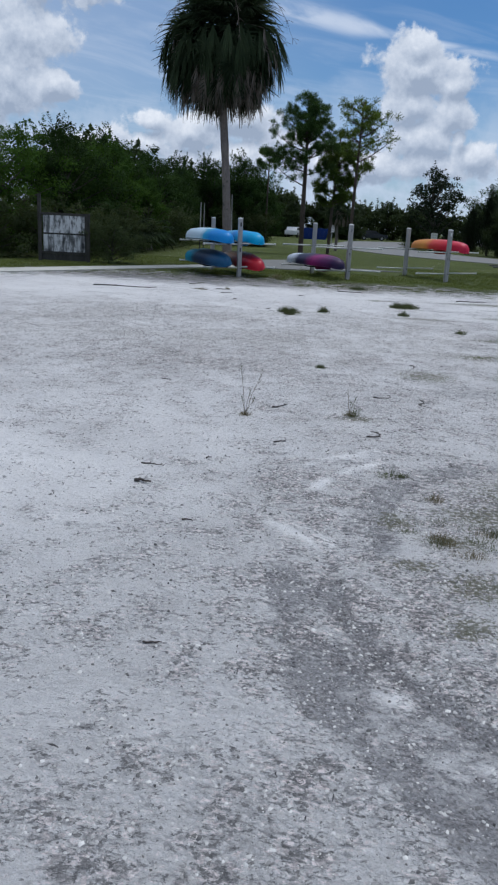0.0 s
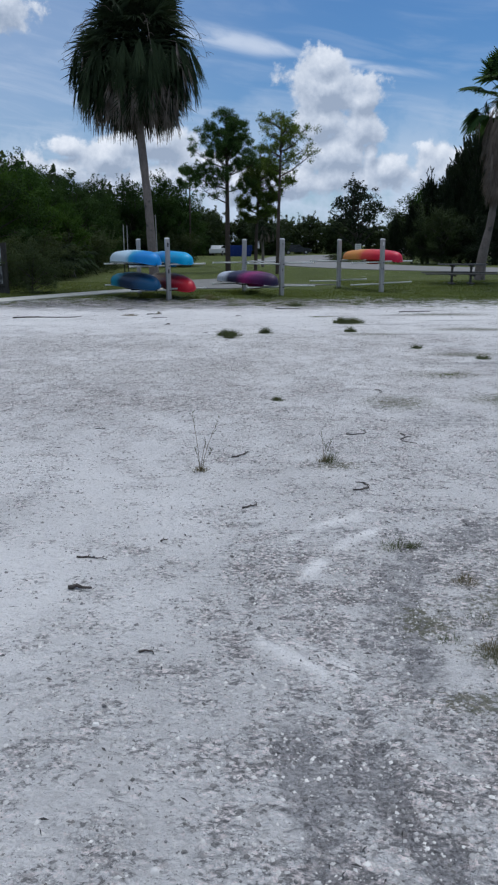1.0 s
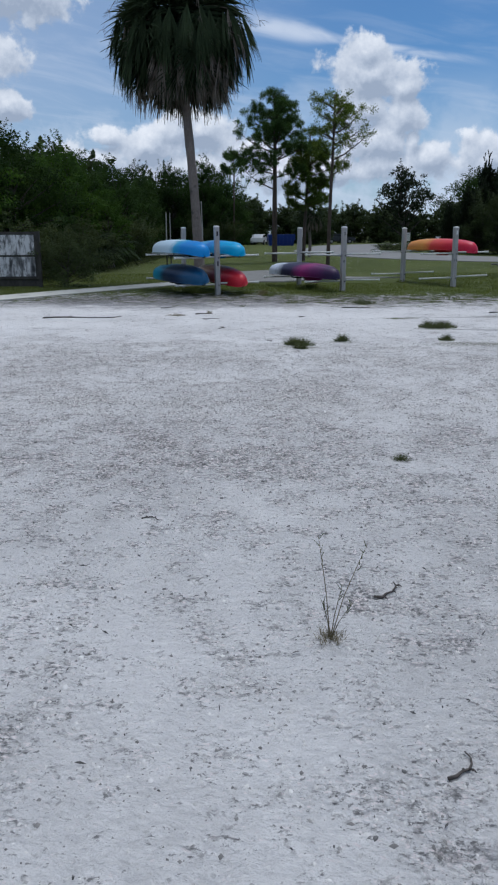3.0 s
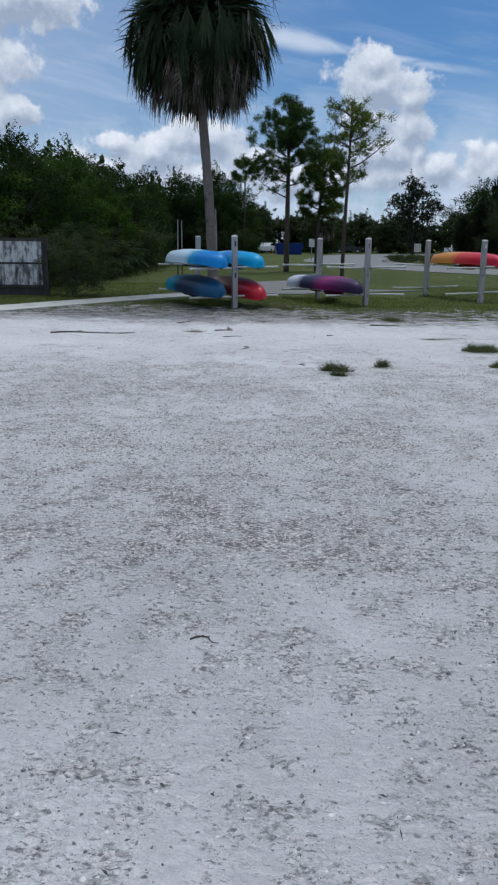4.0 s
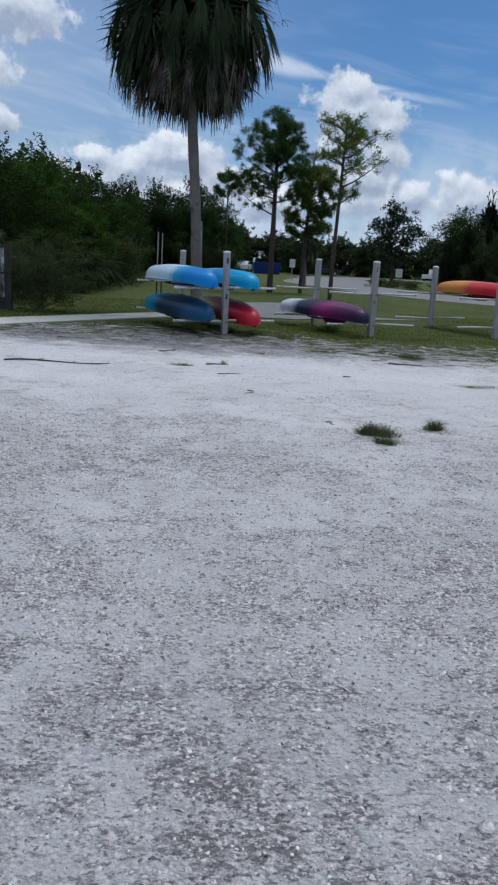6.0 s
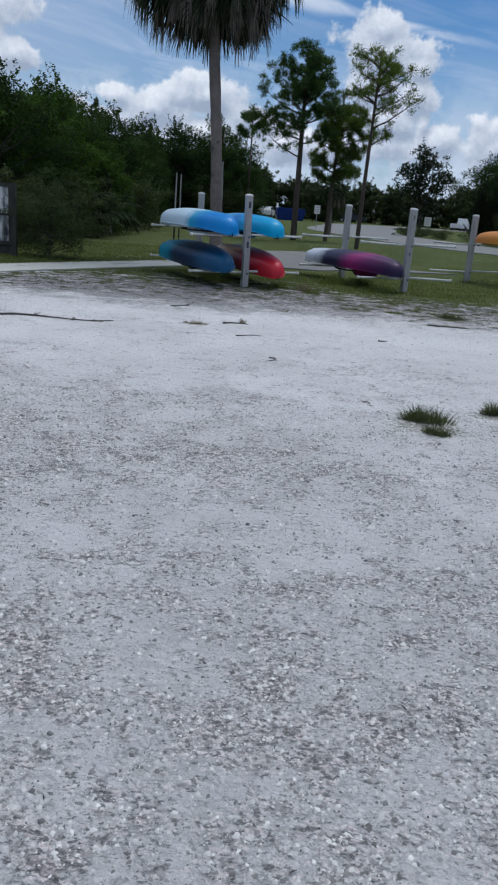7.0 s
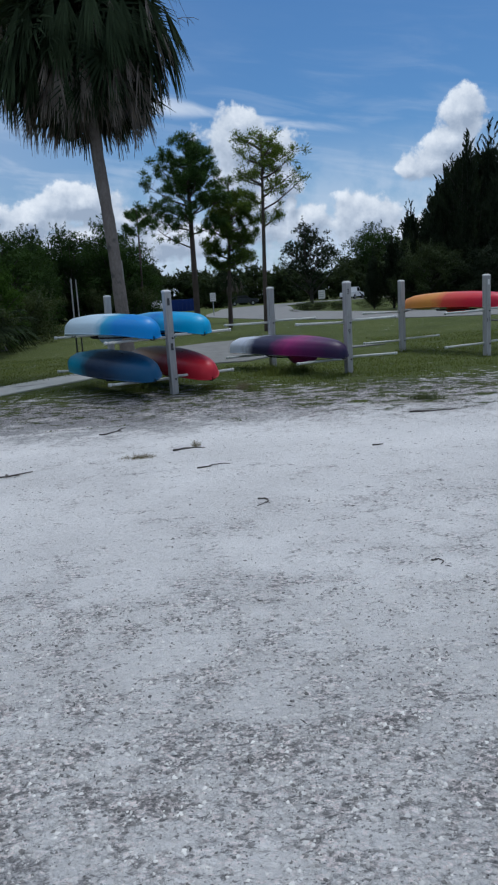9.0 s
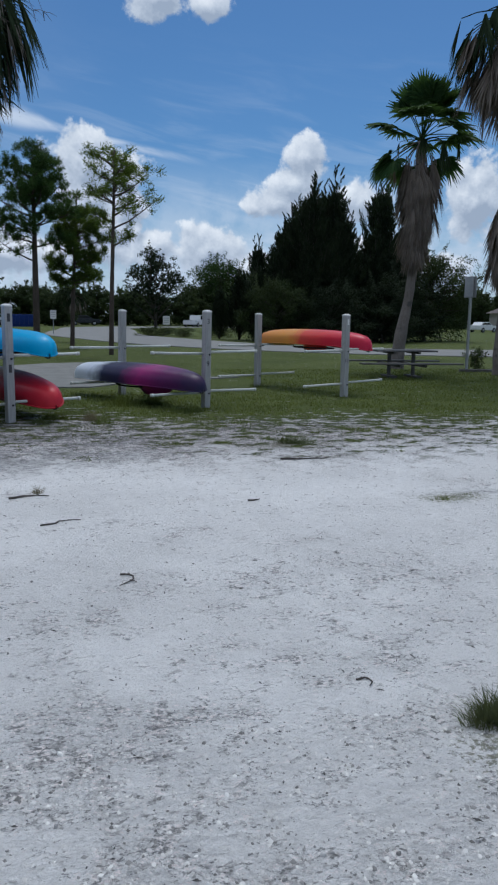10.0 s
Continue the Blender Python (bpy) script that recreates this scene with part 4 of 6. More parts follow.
kayak("upturned white, violet and magenta kayak on lower pipe arms", 3.8, 0.74, 0.29,
      ((0.0, (0.60, 0.64, 0.70)), (0.24, (0.56, 0.60, 0.68)), (0.36, (0.018, 0.020, 0.050)), (0.52, (0.022, 0.014, 0.05)), (0.66, (0.25, 0.012, 0.125)), (0.80, (0.10, 0.010, 0.08)), (1.0, (0.018, 0.014, 0.05))), on_rack(1, -0.52, 1.40, ARM_LOW + 0.10, 3.0, -0.2, 7), seat_x=0.62, seat_deep=1.35)
kayak("upturned kayak fading from orange to red on upper pipe arms", 3.3, 0.76, 0.32,
      ((0.0, (0.56, 0.10, 0.03)), (0.10, (0.62, 0.24, 0.04)), (0.40, (0.60, 0.25, 0.04)), (0.52, (0.55, 0.05, 0.03)), (0.75, (0.52, 0.012, 0.03)), (1.0, (0.52, 0.015, 0.055))), on_rack(2, 0.52, 1.47, ARM_HIGH + 0.03))


# ---- palms ----
def fan_leaf(name, petiole, reach, segments, half_angle, pitch, droop, rng, mat, sag=0.25, fold=0.15, width=1.0, blade=None, tip=0.05):
    """One fan-shaped frond whose stalk leaves the origin along x at the given pitch."""
    form = Form()
    a0 = radians(pitch)
    points, q, a = [], Vector((0, 0, 0)), a0
    for i in range(5):
        points.append(q.copy())
        q = q + Vector((math.cos(a), 0, math.sin(a))) * petiole / 4
        a -= sag / 4
    form.tube(points, [0.022, 0.019, 0.016, 0.014, 0.012], 4)
    base = points[-1]
    a = a if blade is None else radians(blade)
    d = Vector((math.cos(a), 0, math.sin(a)))
    side, up = Vector((0, 1, 0)), Vector((-math.sin(a), 0, math.cos(a)))
    for i in range(segments):
        w = -half_angle + 2 * half_angle * (i + 0.5) / segments + rng.uniform(-0.02, 0.02)
        way_out = (d * math.cos(w) + side * math.sin(w) + up * fold * abs(math.sin(w))).normalized()
        cross = (side * math.cos(w) - d * math.sin(w)).normalized()
        long = reach * (1 - 0.28 * abs(w / half_angle) ** 2) * rng.uniform(0.86, 1.08)
        hang = droop * rng.uniform(0.6, 1.4)
        left, right = [], []
        for t, breadth in ((0.06, 0.35), (0.38, 1.0), (0.66, max(0.72, 2 * tip)), (0.86, max(0.36, 1.6 * tip)), (1.0, tip)):
            half = half_angle / segments * reach * 0.45 * breadth * width
            c = base + way_out * long * t - Vector((0, 0, 1)) * hang * long * t ** 2.2
            ridge = up * half * (0.5 if i % 2 else -0.5)
            left.append(c - cross * half + ridge)
            right.append(c + cross * half - ridge)
        form.strip(left, right)
    return form.mesh(name, mat)


def trunk_form(points, radii, rings=26, sides=14, rough=0.05, seed=0):
    """A ringed trunk along a bent line."""
    rng = random.Random(seed)
    line = curve_points(points, 10)
    take = [line[round(i * (len(line) - 1) / rings)] for i in range(rings + 1)]
    rad = []
    for i in range(rings + 1):
        t = i / rings * (len(radii) - 1)
        k = min(int(t), len(radii) - 2)
        rad.append((radii[k] + (radii[k + 1] - radii[k]) * (t - k)) * (1 + rng.uniform(-rough, rough)))
    return Form().tube(take, rad, sides)


def cabbage_palm(label, at, trunk_line, radii, heart, scale, fans, drapes, seed, skirt_mat, green_mat, stalks=0):
    """Trunk, stiff fans all round the heart, bundles of limp and dead fans hanging under them, and old flower stalks."""
    rng = random.Random(seed)
    root = thing("palm_tree", label, "palm tree", at, "palms")
    part("trunk", trunk_form(trunk_line, radii, seed=seed), M_BARK, root, smooth=True)
    top = Vector(heart)
    # live fans: the lower they spring, the more the blade bends down
    live = {}
    for pitch in (82, 60, 38, 18, 0, -18, -36):
        bow = pitch - (14 if pitch > 50 else 30 if pitch > 10 else 44)
        far = 1.18 if pitch > 50 else 1.08 if pitch > 30 else 1.0
        live[pitch] = [fan_leaf("frond", scale * stem * far, scale * rng.uniform(0.72, 0.9), 26, rng.uniform(1.15, 1.6), pitch + rng.uniform(-7, 7), 0.34, rng, green_mat, 0.25, 0.25, 1.05, bow + rng.uniform(-12, 12), 0.10) for stem in (0.52, 0.74, 0.90, 1.02)]
    for i in range(fans):
        share = (i + 0.5) / fans
        pitch = min(live, key=lambda q: abs(q - (92 - 122 * share + rng.uniform(-9, 9))))
        m = Matrix.Translation(top - Vector((0, 0, 0.75 * share * scale))) @ pose(0, 0, 0, rng.uniform(-45, 45), rng.uniform(-8, 8), 137.5 * i + rng.uniform(-14, 14)) @ Matrix.Scale(rng.uniform(0.82, 1.08), 4)
        part("frond", rng.choice(live[pitch]), None, root, at=m)
    # bundles of hanging fans, of uneven length, with gaps between the bundles
    hung = {"frond": [], "dead_frond": []}
    for out, drop in ((1.38, -0.22), (1.40, -0.62), (1.32, -0.96), (1.10, -1.16), (0.82, -1.24), (0.52, -1.26)):
        for name, mat in (("frond", green_mat), ("dead_frond", skirt_mat)):
            long, tilt = scale * math.hypot(out, drop), math.degrees(math.atan2(drop + 0.16, out))
            hung[name].append([fan_leaf(name, long, scale * rng.uniform(0.50, 0.92), 9, rng.uniform(0.14, 0.34), tilt, 0.12, rng, mat, 0.30, 0.5, 1.5, rng.uniform(-100, -74), 0.24) for _ in range(2)])
    for i in range(drapes):
        bundle = 137.5 * i
        low = rng.choice((-0.10, 0.0, 0.10))
        for k in range(6):
            depth = min(5, max(0, k + rng.choice((-1, 0, 0, 1))))
            name = "dead_frond" if rng.random() < (0.08, 0.20, 0.42, 0.65, 0.78, 0.8)[depth] else "frond"
            m = Matrix.Translation(top + Vector((0, 0, low * scale))) @ pose(0, 0, 0, rng.uniform(-14, 14), rng.uniform(-6, 6), bundle + rng.uniform(-9, 9)) @ Matrix.Scale(rng.uniform(0.86, 1.08), 4)
            part(name, rng.choice(hung[name][depth]), None, root, at=m)
    for i in range(stalks):
        yaw, up = 2 * math.pi * (i + rng.uniform(0, 0.6)) / stalks, rng.uniform(0.5, 0.95)
        way_out = Vector((math.cos(yaw), math.sin(yaw), 0))
        line = [top + (way_out * (1.0 * t) + Vector((0, 0, up * t * (1.55 - t) - 0.55 * t ** 4))) * scale * 1.75 for t in (0.3, 0.5, 0.65, 0.8, 0.92, 1.02)]
        stalk = Form().tube(line, [0.016, 0.013, 0.011, 0.009, 0.006, 0.003], 5)
        for q in line[2:]:
            for _ in range(4):
                e = q + way_out * rng.uniform(0.0, 0.22) + Vector((rng.uniform(-0.14, 0.14), rng.uniform(-0.14, 0.14), rng.uniform(-0.26, -0.02)))
                stalk.tube([q, (q + e) / 2 + Vector((0, 0, 0.03)), e], [0.006, 0.005, 0.003], 4)
        part("flower_stalk", stalk, skirt_mat, root, "dry arching flower stalk")
    return root


cabbage_palm("tall grey-trunked cabbage palm with a dense shaggy crown", pose(-2.28, 28.8, 0),
             [(0, 0, -0.2), (-0.06, 0, 1.2), (-0.16, 0, 3.0), (-0.33, 0.02, 5.1), (-0.42, 0.02, 7.0)], [0.20, 0.155, 0.138, 0.132, 0.15], (-0.42, 0.02, 7.8), 1.30,
             235, 60, 11, M_FROND_DEAD, M_FROND, 8)


def fan_palm(label, at, trunk_line, radii, heart, skirt, scale, seed, greens=30, hanging=8, lowest=-24):
    """A desert fan palm: slender trunk, thatch of dead fronds wrapped round it, open green head."""
    rng = random.Random(seed)
    root = thing("palm_tree", label, "palm tree", at, "palms")
    part("trunk", trunk_form(trunk_line, radii, seed=seed), M_BARK, root, smooth=True)
    live = {q: [fan_leaf("frond", scale * 1.10, scale * 0.78, 34, 1.9, q + rng.uniform(-8, 8), 0.10 if q > 40 else 0.30, rng, M_FROND_FAN, 0.2, 0.12, 2.3, None, 0.12) for _ in range(2)] for q in (84, 58, 30, 6, -24)}
    for i in range(greens):
        q = max((84, 58, 30, 6, -24)[i % 5], lowest)
        m = Matrix.Translation((heart[0], heart[1], heart[2] - rng.uniform(0, 0.25))) @ pose(0, 0, 0, rng.uniform(-12, 12), 0, 137.5 * i + rng.uniform(-15, 15))
        part("frond", rng.choice(live[q]), None, root, at=m)
    dead = [fan_leaf("dead_frond", 0.22, 0.95, 14, 0.34, q, 0.12, rng, M_SKIRT, 0.1, 0.3, 1.9) for q in (-68, -75, -81, -86)]
    top, bottom, wide_top, wide_mid, wide_low = skirt
    count = 210
    hang = [fan_leaf("dead_frond", scale * rng.uniform(1.0, 1.35), scale * rng.uniform(0.7, 1.05), 12, rng.uniform(0.25, 0.5), q, 0.1, rng, M_SKIRT if q < 0 else M_FROND, 0.9, 0.4, 1.3, rng.uniform(-96, -76)) for q in (22, 10, 4, -8, -22, -36, -50, -62)]
    for i in range(hanging):
        m = Matrix.Translation((heart[0], heart[1], heart[2] - 0.2)) @ pose(0, 0, 0, rng.uniform(-15, 15), rng.uniform(-8, 8), 137.5 * i) @ Matrix.Scale(rng.uniform(0.6, 1.12), 4)
        part("dead_frond", rng.choice(hang), None, root, at=m)
    for i in range(count):
        t = i / count
        z = top - (top - bottom - 1.05) * t
        yaw = 137.5 * i + rng.uniform(-20, 20)
        off = (wide_top + (wide_mid - wide_top) * min(1, t * 2.5) if t < 0.4 else wide_mid + (wide_low - wide_mid) * (t - 0.4) / 0.6) * rng.uniform(0.6, 1.0)
        k = min(max((z - trunk_line[0][2]) / (trunk_line[-1][2] - trunk_line[0][2]), 0), 1) * (len(trunk_line) - 1)
        j = min(int(k), len(trunk_line) - 2)
        mid = Vector(trunk_line[j]).lerp(Vector(trunk_line[j + 1]), k - j)
        m = Matrix.Translation((mid.x, mid.y, z)) @ pose(0, 0, 0, 0, 0, yaw) @ Matrix.Translation((off, 0, 0)) @ pose(0, 0, 0, rng.uniform(-8, 8), rng.uniform(-4, 6), 0)
        part("dead_frond", rng.choice(dead), None, root, at=m)
    return root


fan_palm("slender fan palm with brown dead thatch and green head", pose(10.45, 33.9, 0),
         [(0, 0, -0.2), (0.10, 0, 1.0), (0.32, 0, 2.2), (0.42, 0, 3.4), (0.48, 0, 5.2), (0.52, 0, 6.9)], [0.24, 0.19, 0.15, 0.14, 0.15, 0.16], (0.52, 0, 7.1), (6.55, 2.95, 0.50, 0.46, 0.16), 1.02, 21, 30, 10)
fan_palm("tall fan palm with a ragged brown thatch of dead fronds", pose(12.25, 30.9, 0),
         [(0, 0, -0.2), (-0.02, 0, 1.2), (0.05, 0, 2.6), (0.05, 0, 4.6), (0.0, 0, 7.6), (0.0, 0, 10.2)], [0.27, 0.21, 0.18, 0.17, 0.18, 0.18], (0.0, 0, 9.8), (5.5, 2.35, 0.14, 0.50, 0.36), 1.42, 22, 30, 210, 58)


# ---- trees ----
def limb(form, start, way_out, length, radius, rng, bend=0.25, steps=5, rise=0.0):
    """A crooked tapering limb; returns its points."""
    q, d, pts, rad = Vector(start), Vector(way_out).normalized(), [], []
    for i in range(steps + 1):
        pts.append(q.copy())
        rad.append(radius * (1 - 0.8 * i / steps))
        d = (d + Vector((rng.uniform(-bend, bend), rng.uniform(-bend, bend), rng.uniform(-bend, bend) * 0.7 + rise))).normalized()
        q = q + d * length / steps
    form.tube(pts, rad, 6)
    return pts


def broad_tree(label, at, high, wide, seed, count, leaf, mat, bare=0.18, clumps=26, ragged=1.0, name="broadleaf_tree", category="tree", group="trees", slim=0.5):
    """Trunk, limbs and a crown of leaf clumps with gaps and sprigs."""
    rng, nrg = random.Random(seed), np.random.default_rng(seed)
    root = thing(name, label, category, at, group)
    wood = Form()
    stem = limb(wood, (0, 0, -0.2), (rng.uniform(-0.1, 0.1), rng.uniform(-0.1, 0.1), 1), high * 0.62, 0.035 * high ** 0.9, rng, 0.12)
    part("trunk", wood, M_WOODBARK, root, smooth=True)
    boughs, centres = Form(), []
    for i in range(clumps):
        w = i * 2.399 + rng.uniform(-0.5, 0.5)
        t = (i + 0.5) / clumps
        z = high * (bare + (0.97 - bare) * t ** 0.85)
        r = wide / 2 * math.sqrt(max(0.06, 1 - abs(2 * (z / high - bare) / (1 - bare) - 0.85) ** 2.3)) * rng.uniform(0.5, 1.0)
        end = Vector((r * math.cos(w), r * math.sin(w), z * rng.uniform(0.93, 1.04)))
        start = stem[min(len(stem) - 1, 1 + int(t * (len(stem) - 1)))]
        pts = limb(boughs, start, end - Vector(start), (end - Vector(start)).length, 0.012 * high, rng, 0.14, 4)
        centres.append((pts[-1], wide * rng.uniform(0.10, 0.19)))
        if i % 2 == 0:
            centres.append((pts[2], wide * 0.13))
    part("branchwork", boughs, M_WOODBARK, root, smooth=True)
    # each bough ends in a few rounded sprays, so that the crown is lit clump by clump and keeps dark gaps
    at_list, face_list = [], []
    sprays = [(c, r * 0.8) for c, r in centres]
    for c, r in centres:
        for _ in range(2):
            d = Vector((rng.uniform(-1, 1), rng.uniform(-1, 1), rng.uniform(-0.5, 1.0)))
            sprays.append((Vector(c) + d * r * 0.95, r * rng.uniform(0.42, 0.68)))
    size2 = sum(r * r for _, r in sprays)
    for c, r in sprays:
        per = max(4, int(count * 0.84 * r * r / size2))
        u = unit(nrg.normal(size=(per, 3)))
        u[:, 2] = np.abs(u[:, 2]) * np.where(nrg.random(per) < 0.24, -1, 1)
        at_list.append(np.array(c)[None] + u * (nrg.random((per, 1)) ** 0.30) * np.array([1.1, 1.1, 0.72]) * r * nrg.uniform(0.8, 1.12, (per, 1)))
        face_list.append(u + np.array([[0, 0, 0.45]]))
    sprigs = int(34 * ragged)
    for i in range(sprigs):
        c, r = centres[rng.randrange(len(centres) // 3, len(centres))]
        d = Vector((rng.uniform(-1, 1), rng.uniform(-1, 1), rng.uniform(0.6, 1.8))).normalized()
        m = max(6, int(count * 0.16 / max(sprigs, 1)))
        t = nrg.random((m, 1))
        at_list.append(np.array(c)[None] + np.array(d)[None] * t * r * 1.75 + nrg.normal(0, 0.05 * (1.35 - t), (m, 3)) * wide * 0.36)
        face_list.append(np.repeat(np.array([[d.x, d.y, 0.8]]), m, 0))
    part("crown", leaves("crown", np.concatenate(at_list), leaf, mat, nrg, slim, face=unit(np.concatenate(face_list))), None, root)
    return root


# woodland edge beside the lawn
near_a = broad_tree("dense green broadleaf tree at the woodland edge", pose(-10.9, 29.0, 0), 4.3, 4.6, 31, 24000, 0.105, M_LEAF_LIGHT, 0.05, 40)
near_b = broad_tree("dense green broadleaf tree with ragged sprigs", pose(-9.7, 33.0, 0), 4.7, 4.4, 32, 24000, 0.105, M_LEAF, 0.05, 40, 1.6)
near_c = broad_tree("bushy bright green broadleaf tree beside the lawn", pose(-9.3, 37.5, 0), 4.8, 4.2, 33, 23000, 0.105, M_LEAF_LIGHT, 0.04, 38, 1.4)
for source, x, y, yaw, s in ((near_b, -13.4, 31.5, 80, 0.98), (near_c, -12.3, 27.2, 140, 0.86), (near_a, -11.6, 36.5, 200, 1.12), (near_b, -10.0, 42.0, 60, 1.08), (near_b, -8.9, 46.5, 130, 1.0),
                             (near_b, -8.6, 51.5, 220, 0.92), (near_b, -9.6, 56.0, 300, 1.12), (near_b, -7.2, 57.8, 20, 1.14), (near_b, -4.8, 59.0, 100, 1.2), (near_b, -4.0, 58.2, 170, 0.94), (near_b, -6.0, 62.5, 250, 1.16), (near_c, -8.2, 40.5, 10, 0.72)):
    copy_thing(source, pose(x, y, 0, 0, 0, yaw) @ Matrix.Diagonal((s, s, s, 1)))
shrub = broad_tree("low dark green shrub beside the board", pose(-5.75, 25.9, 0), 1.25, 1.9, 41, 9000, 0.055, M_SHRUB, 0.0, 22, 0.8, "shrub", "shrub", "shrubs")
for x, y, yaw, s in ((-8.6, 27.6, 40, 1.5), (-7.7, 30.2, 90, 1.4), (-7.4, 32.6, 150, 1.3), (-7.9, 35.6, 10, 1.6), (-7.8, 44.0, 210, 1.8), (-8.2, 48.4, 260, 1.8), (-6.0, 56.6, 310, 1.9), (-4.0, 56.4, 130, 1.9), (-10.2, 26.2, 20, 1.7)):
    copy_thing(shrub, pose(x, y, 0, 0, 0, yaw) @ Matrix.Diagonal((s, s, s * 0.95, 1)))
for x, y, yaw in ((8.8, 70.5, 15), (11.0, 69.5, 75), (13.4, 68.5, 140), (10.0, 72.5, 200), (16.5, 67.5, 260)):
    copy_thing(shrub, pose(x, y, 0, 0, 0, yaw) @ Matrix.Diagonal((1.5, 1.1, 0.5, 1)))


def palmetto(label, at, scale, seed):
    """A trunkless young palm with arching fans."""
    rng = random.Random(seed)
    root = thing("young_palm", label, "palm", at, "young palms")
    fans = [fan_leaf("frond", 0.9 * scale, 0.85 * scale, 22, 1.35, q, 0.55, rng, M_FROND, 0.6, 0.2) for q in (80, 62, 44, 26)]
    for i in range(20):
        part("frond", fans[i % 4], None, root, at=Matrix.Translation((0, 0, 0.35 * scale)) @ pose(0, 0, 0, rng.uniform(-8, 8), 0, 137.5 * i))
    part("stem", Form().tube([(0, 0, -0.1), (0, 0, 0.5 * scale)], [0.17 * scale, 0.12 * scale], 8), M_BARK, root)
    return root


palmetto("young palm with arching fans at the woodland edge", pose(-7.7, 36.4, 0), 1.15, 51)
palmetto("young palm with drooping fans under the trees", pose(-7.6, 39.8, 0), 1.1, 52)


def pine(label, at, high, seed, mat, limbs, top_clumps, lean=0.0, thick=0.16, full=1.0):
    """A slash pine: straight bare bole, few crooked limbs, needle tufts in loose clumps. limbs: height share, azimuth, length."""
    rng, nrg = random.Random(seed), np.random.default_rng(seed)
    root = thing("pine_tree", label, "pine tree", at, "pines")
    line = [(0, 0, -0.2), (lean * 0.25, 0, high * 0.3), (lean * 0.7, 0.05, high * 0.65), (lean, 0, high * 0.96)]
    part("trunk", trunk_form(line, [thick, thick * 0.85, thick * 0.6, 0.03], 18, 10, 0.04, seed), M_PINEBARK, root, smooth=True)
    wood, ends = Form(), []
    for share, azim, length in limbs:
        z = share * high
        start = Vector((lean * share, 0, z))
        d = Vector((math.cos(radians(azim)), math.sin(radians(azim)), 0.28))
        bough = Form()
        pts = limb(bough, start, d, length, 0.045, rng, 0.17, 6, 0.06)
        part("limb", bough, M_PINEBARK, root, smooth=True)
        for k in (2, 3, 4, 5, 6):
            for _ in range(3 if full > 0.9 else 2):
                e = limb(wood, pts[k], Vector((rng.uniform(-1, 1), rng.uniform(-1, 1), rng.uniform(-0.1, 0.9))), length * rng.uniform(0.14, 0.36), 0.012, rng, 0.25, 3)
                ends.append((e[-1], rng.uniform(0.13, 0.27)))
        ends.append((pts[-1], 0.30))
    for i in range(top_clumps):
        t = rng.random()
        z = high * (0.73 + 0.26 * t)
        r = high * 0.115 * math.sqrt(1 - t * 0.75) * rng.uniform(0.3, 1.25)
        w = rng.uniform(0, 6.283)
        e = Vector((lean + r * math.cos(w), r * math.sin(w), z))
        limb(wood, (lean, 0, z - 0.3), e - Vector((lean, 0, z - 0.3)), (e - Vector((lean, 0, z - 0.3))).length, 0.018, rng, 0.1, 3)
        ends.append((e, rng.uniform(0.15, 0.29)))
    tagged(part("branchwork", wood, M_PINEBARK, root, smooth=True), kind="stuff")
    at_list, ways = [], []
    for c, r in ends:
        k = int(190 * full * (r / 0.25) ** 2)
        u = unit(nrg.normal(size=(k, 3)))
        at_list.append(np.array(c)[None] + u * r * nrg.uniform(0.15, 1.0, (k, 1)))
        ways.append(unit(u + np.array([[0, 0, 0.35]])))
    part("needle_crown", leaves("needle_crown", np.concatenate(at_list), 0.13, mat, nrg, 0.17, np.concatenate(ways), 0.6), None, root)
    return root


pine("tall dark pine with a rounded top and bare lower limbs", pose(-0.22, 46.8, 0), 8.65, 61, M_NEEDLE,
     [(0.43, 165, 2.1), (0.50, 20, 1.3), (0.52, 190, 1.7), (0.55, 250, 1.3), (0.57, 175, 2.1), (0.60, 5, 1.7), (0.58, 150, 1.7), (0.60, 330, 1.3), (0.64, 190, 2.2), (0.66, 20, 1.6), (0.70, 120, 1.4), (0.72, 260, 1.4), (0.74, 170, 1.7), (0.77, 350, 1.3), (0.79, 60, 1.2), (0.82, 200, 1.3), (0.84, 300, 1.1), (0.84, 10, 1.2), (0.66, 230, 1.5), (0.68, 300, 1.4), (0.70, 20, 1.6)], 66)
pine("tall slender pine with a thin yellow-green crown", pose(2.42, 42.0, 0), 7.9, 62, M_NEEDLE_LIGHT,
     [(0.52, 20, 0.9), (0.60, 5, 2.0), (0.63, 170, 0.8), (0.66, 300, 1.2), (0.69, 15, 1.8), (0.72, 190, 1.0), (0.75, 340, 1.3), (0.78, 60, 1.0), (0.80, 10, 1.5), (0.82, 160, 1.1), (0.86, 30, 1.1), (0.88, 210, 1.0), (0.74, 100, 1.2), (0.84, 280, 1.2), (0.90, 90, 0.9)], 18, 0.2, 0.10, 0.48)
pine("shorter leafy pine between the two tall ones", pose(1.35, 48.0, 0), 6.9, 63, M_NEEDLE_MID,
     [(0.38, 190, 1.0), (0.41, 10, 1.2), (0.43, 300, 1.1), (0.46, 200, 1.2), (0.48, 20, 1.4), (0.50, 160, 1.2), (0.52, 330, 1.5), (0.56, 270, 1.3), (0.60, 90, 1.3), (0.66, 250, 1.3), (0.68, 30, 1.5), (0.72, 290, 1.2), (0.80, 60, 1.0), (0.55, 40, 1.3), (0.60, 200, 1.3), (0.64, 0, 1.5), (0.70, 120, 1.1), (0.74, 350, 1.4), (0.78, 190, 1.1), (0.84, 20, 1.0)], 18, 0.3, 0.11)
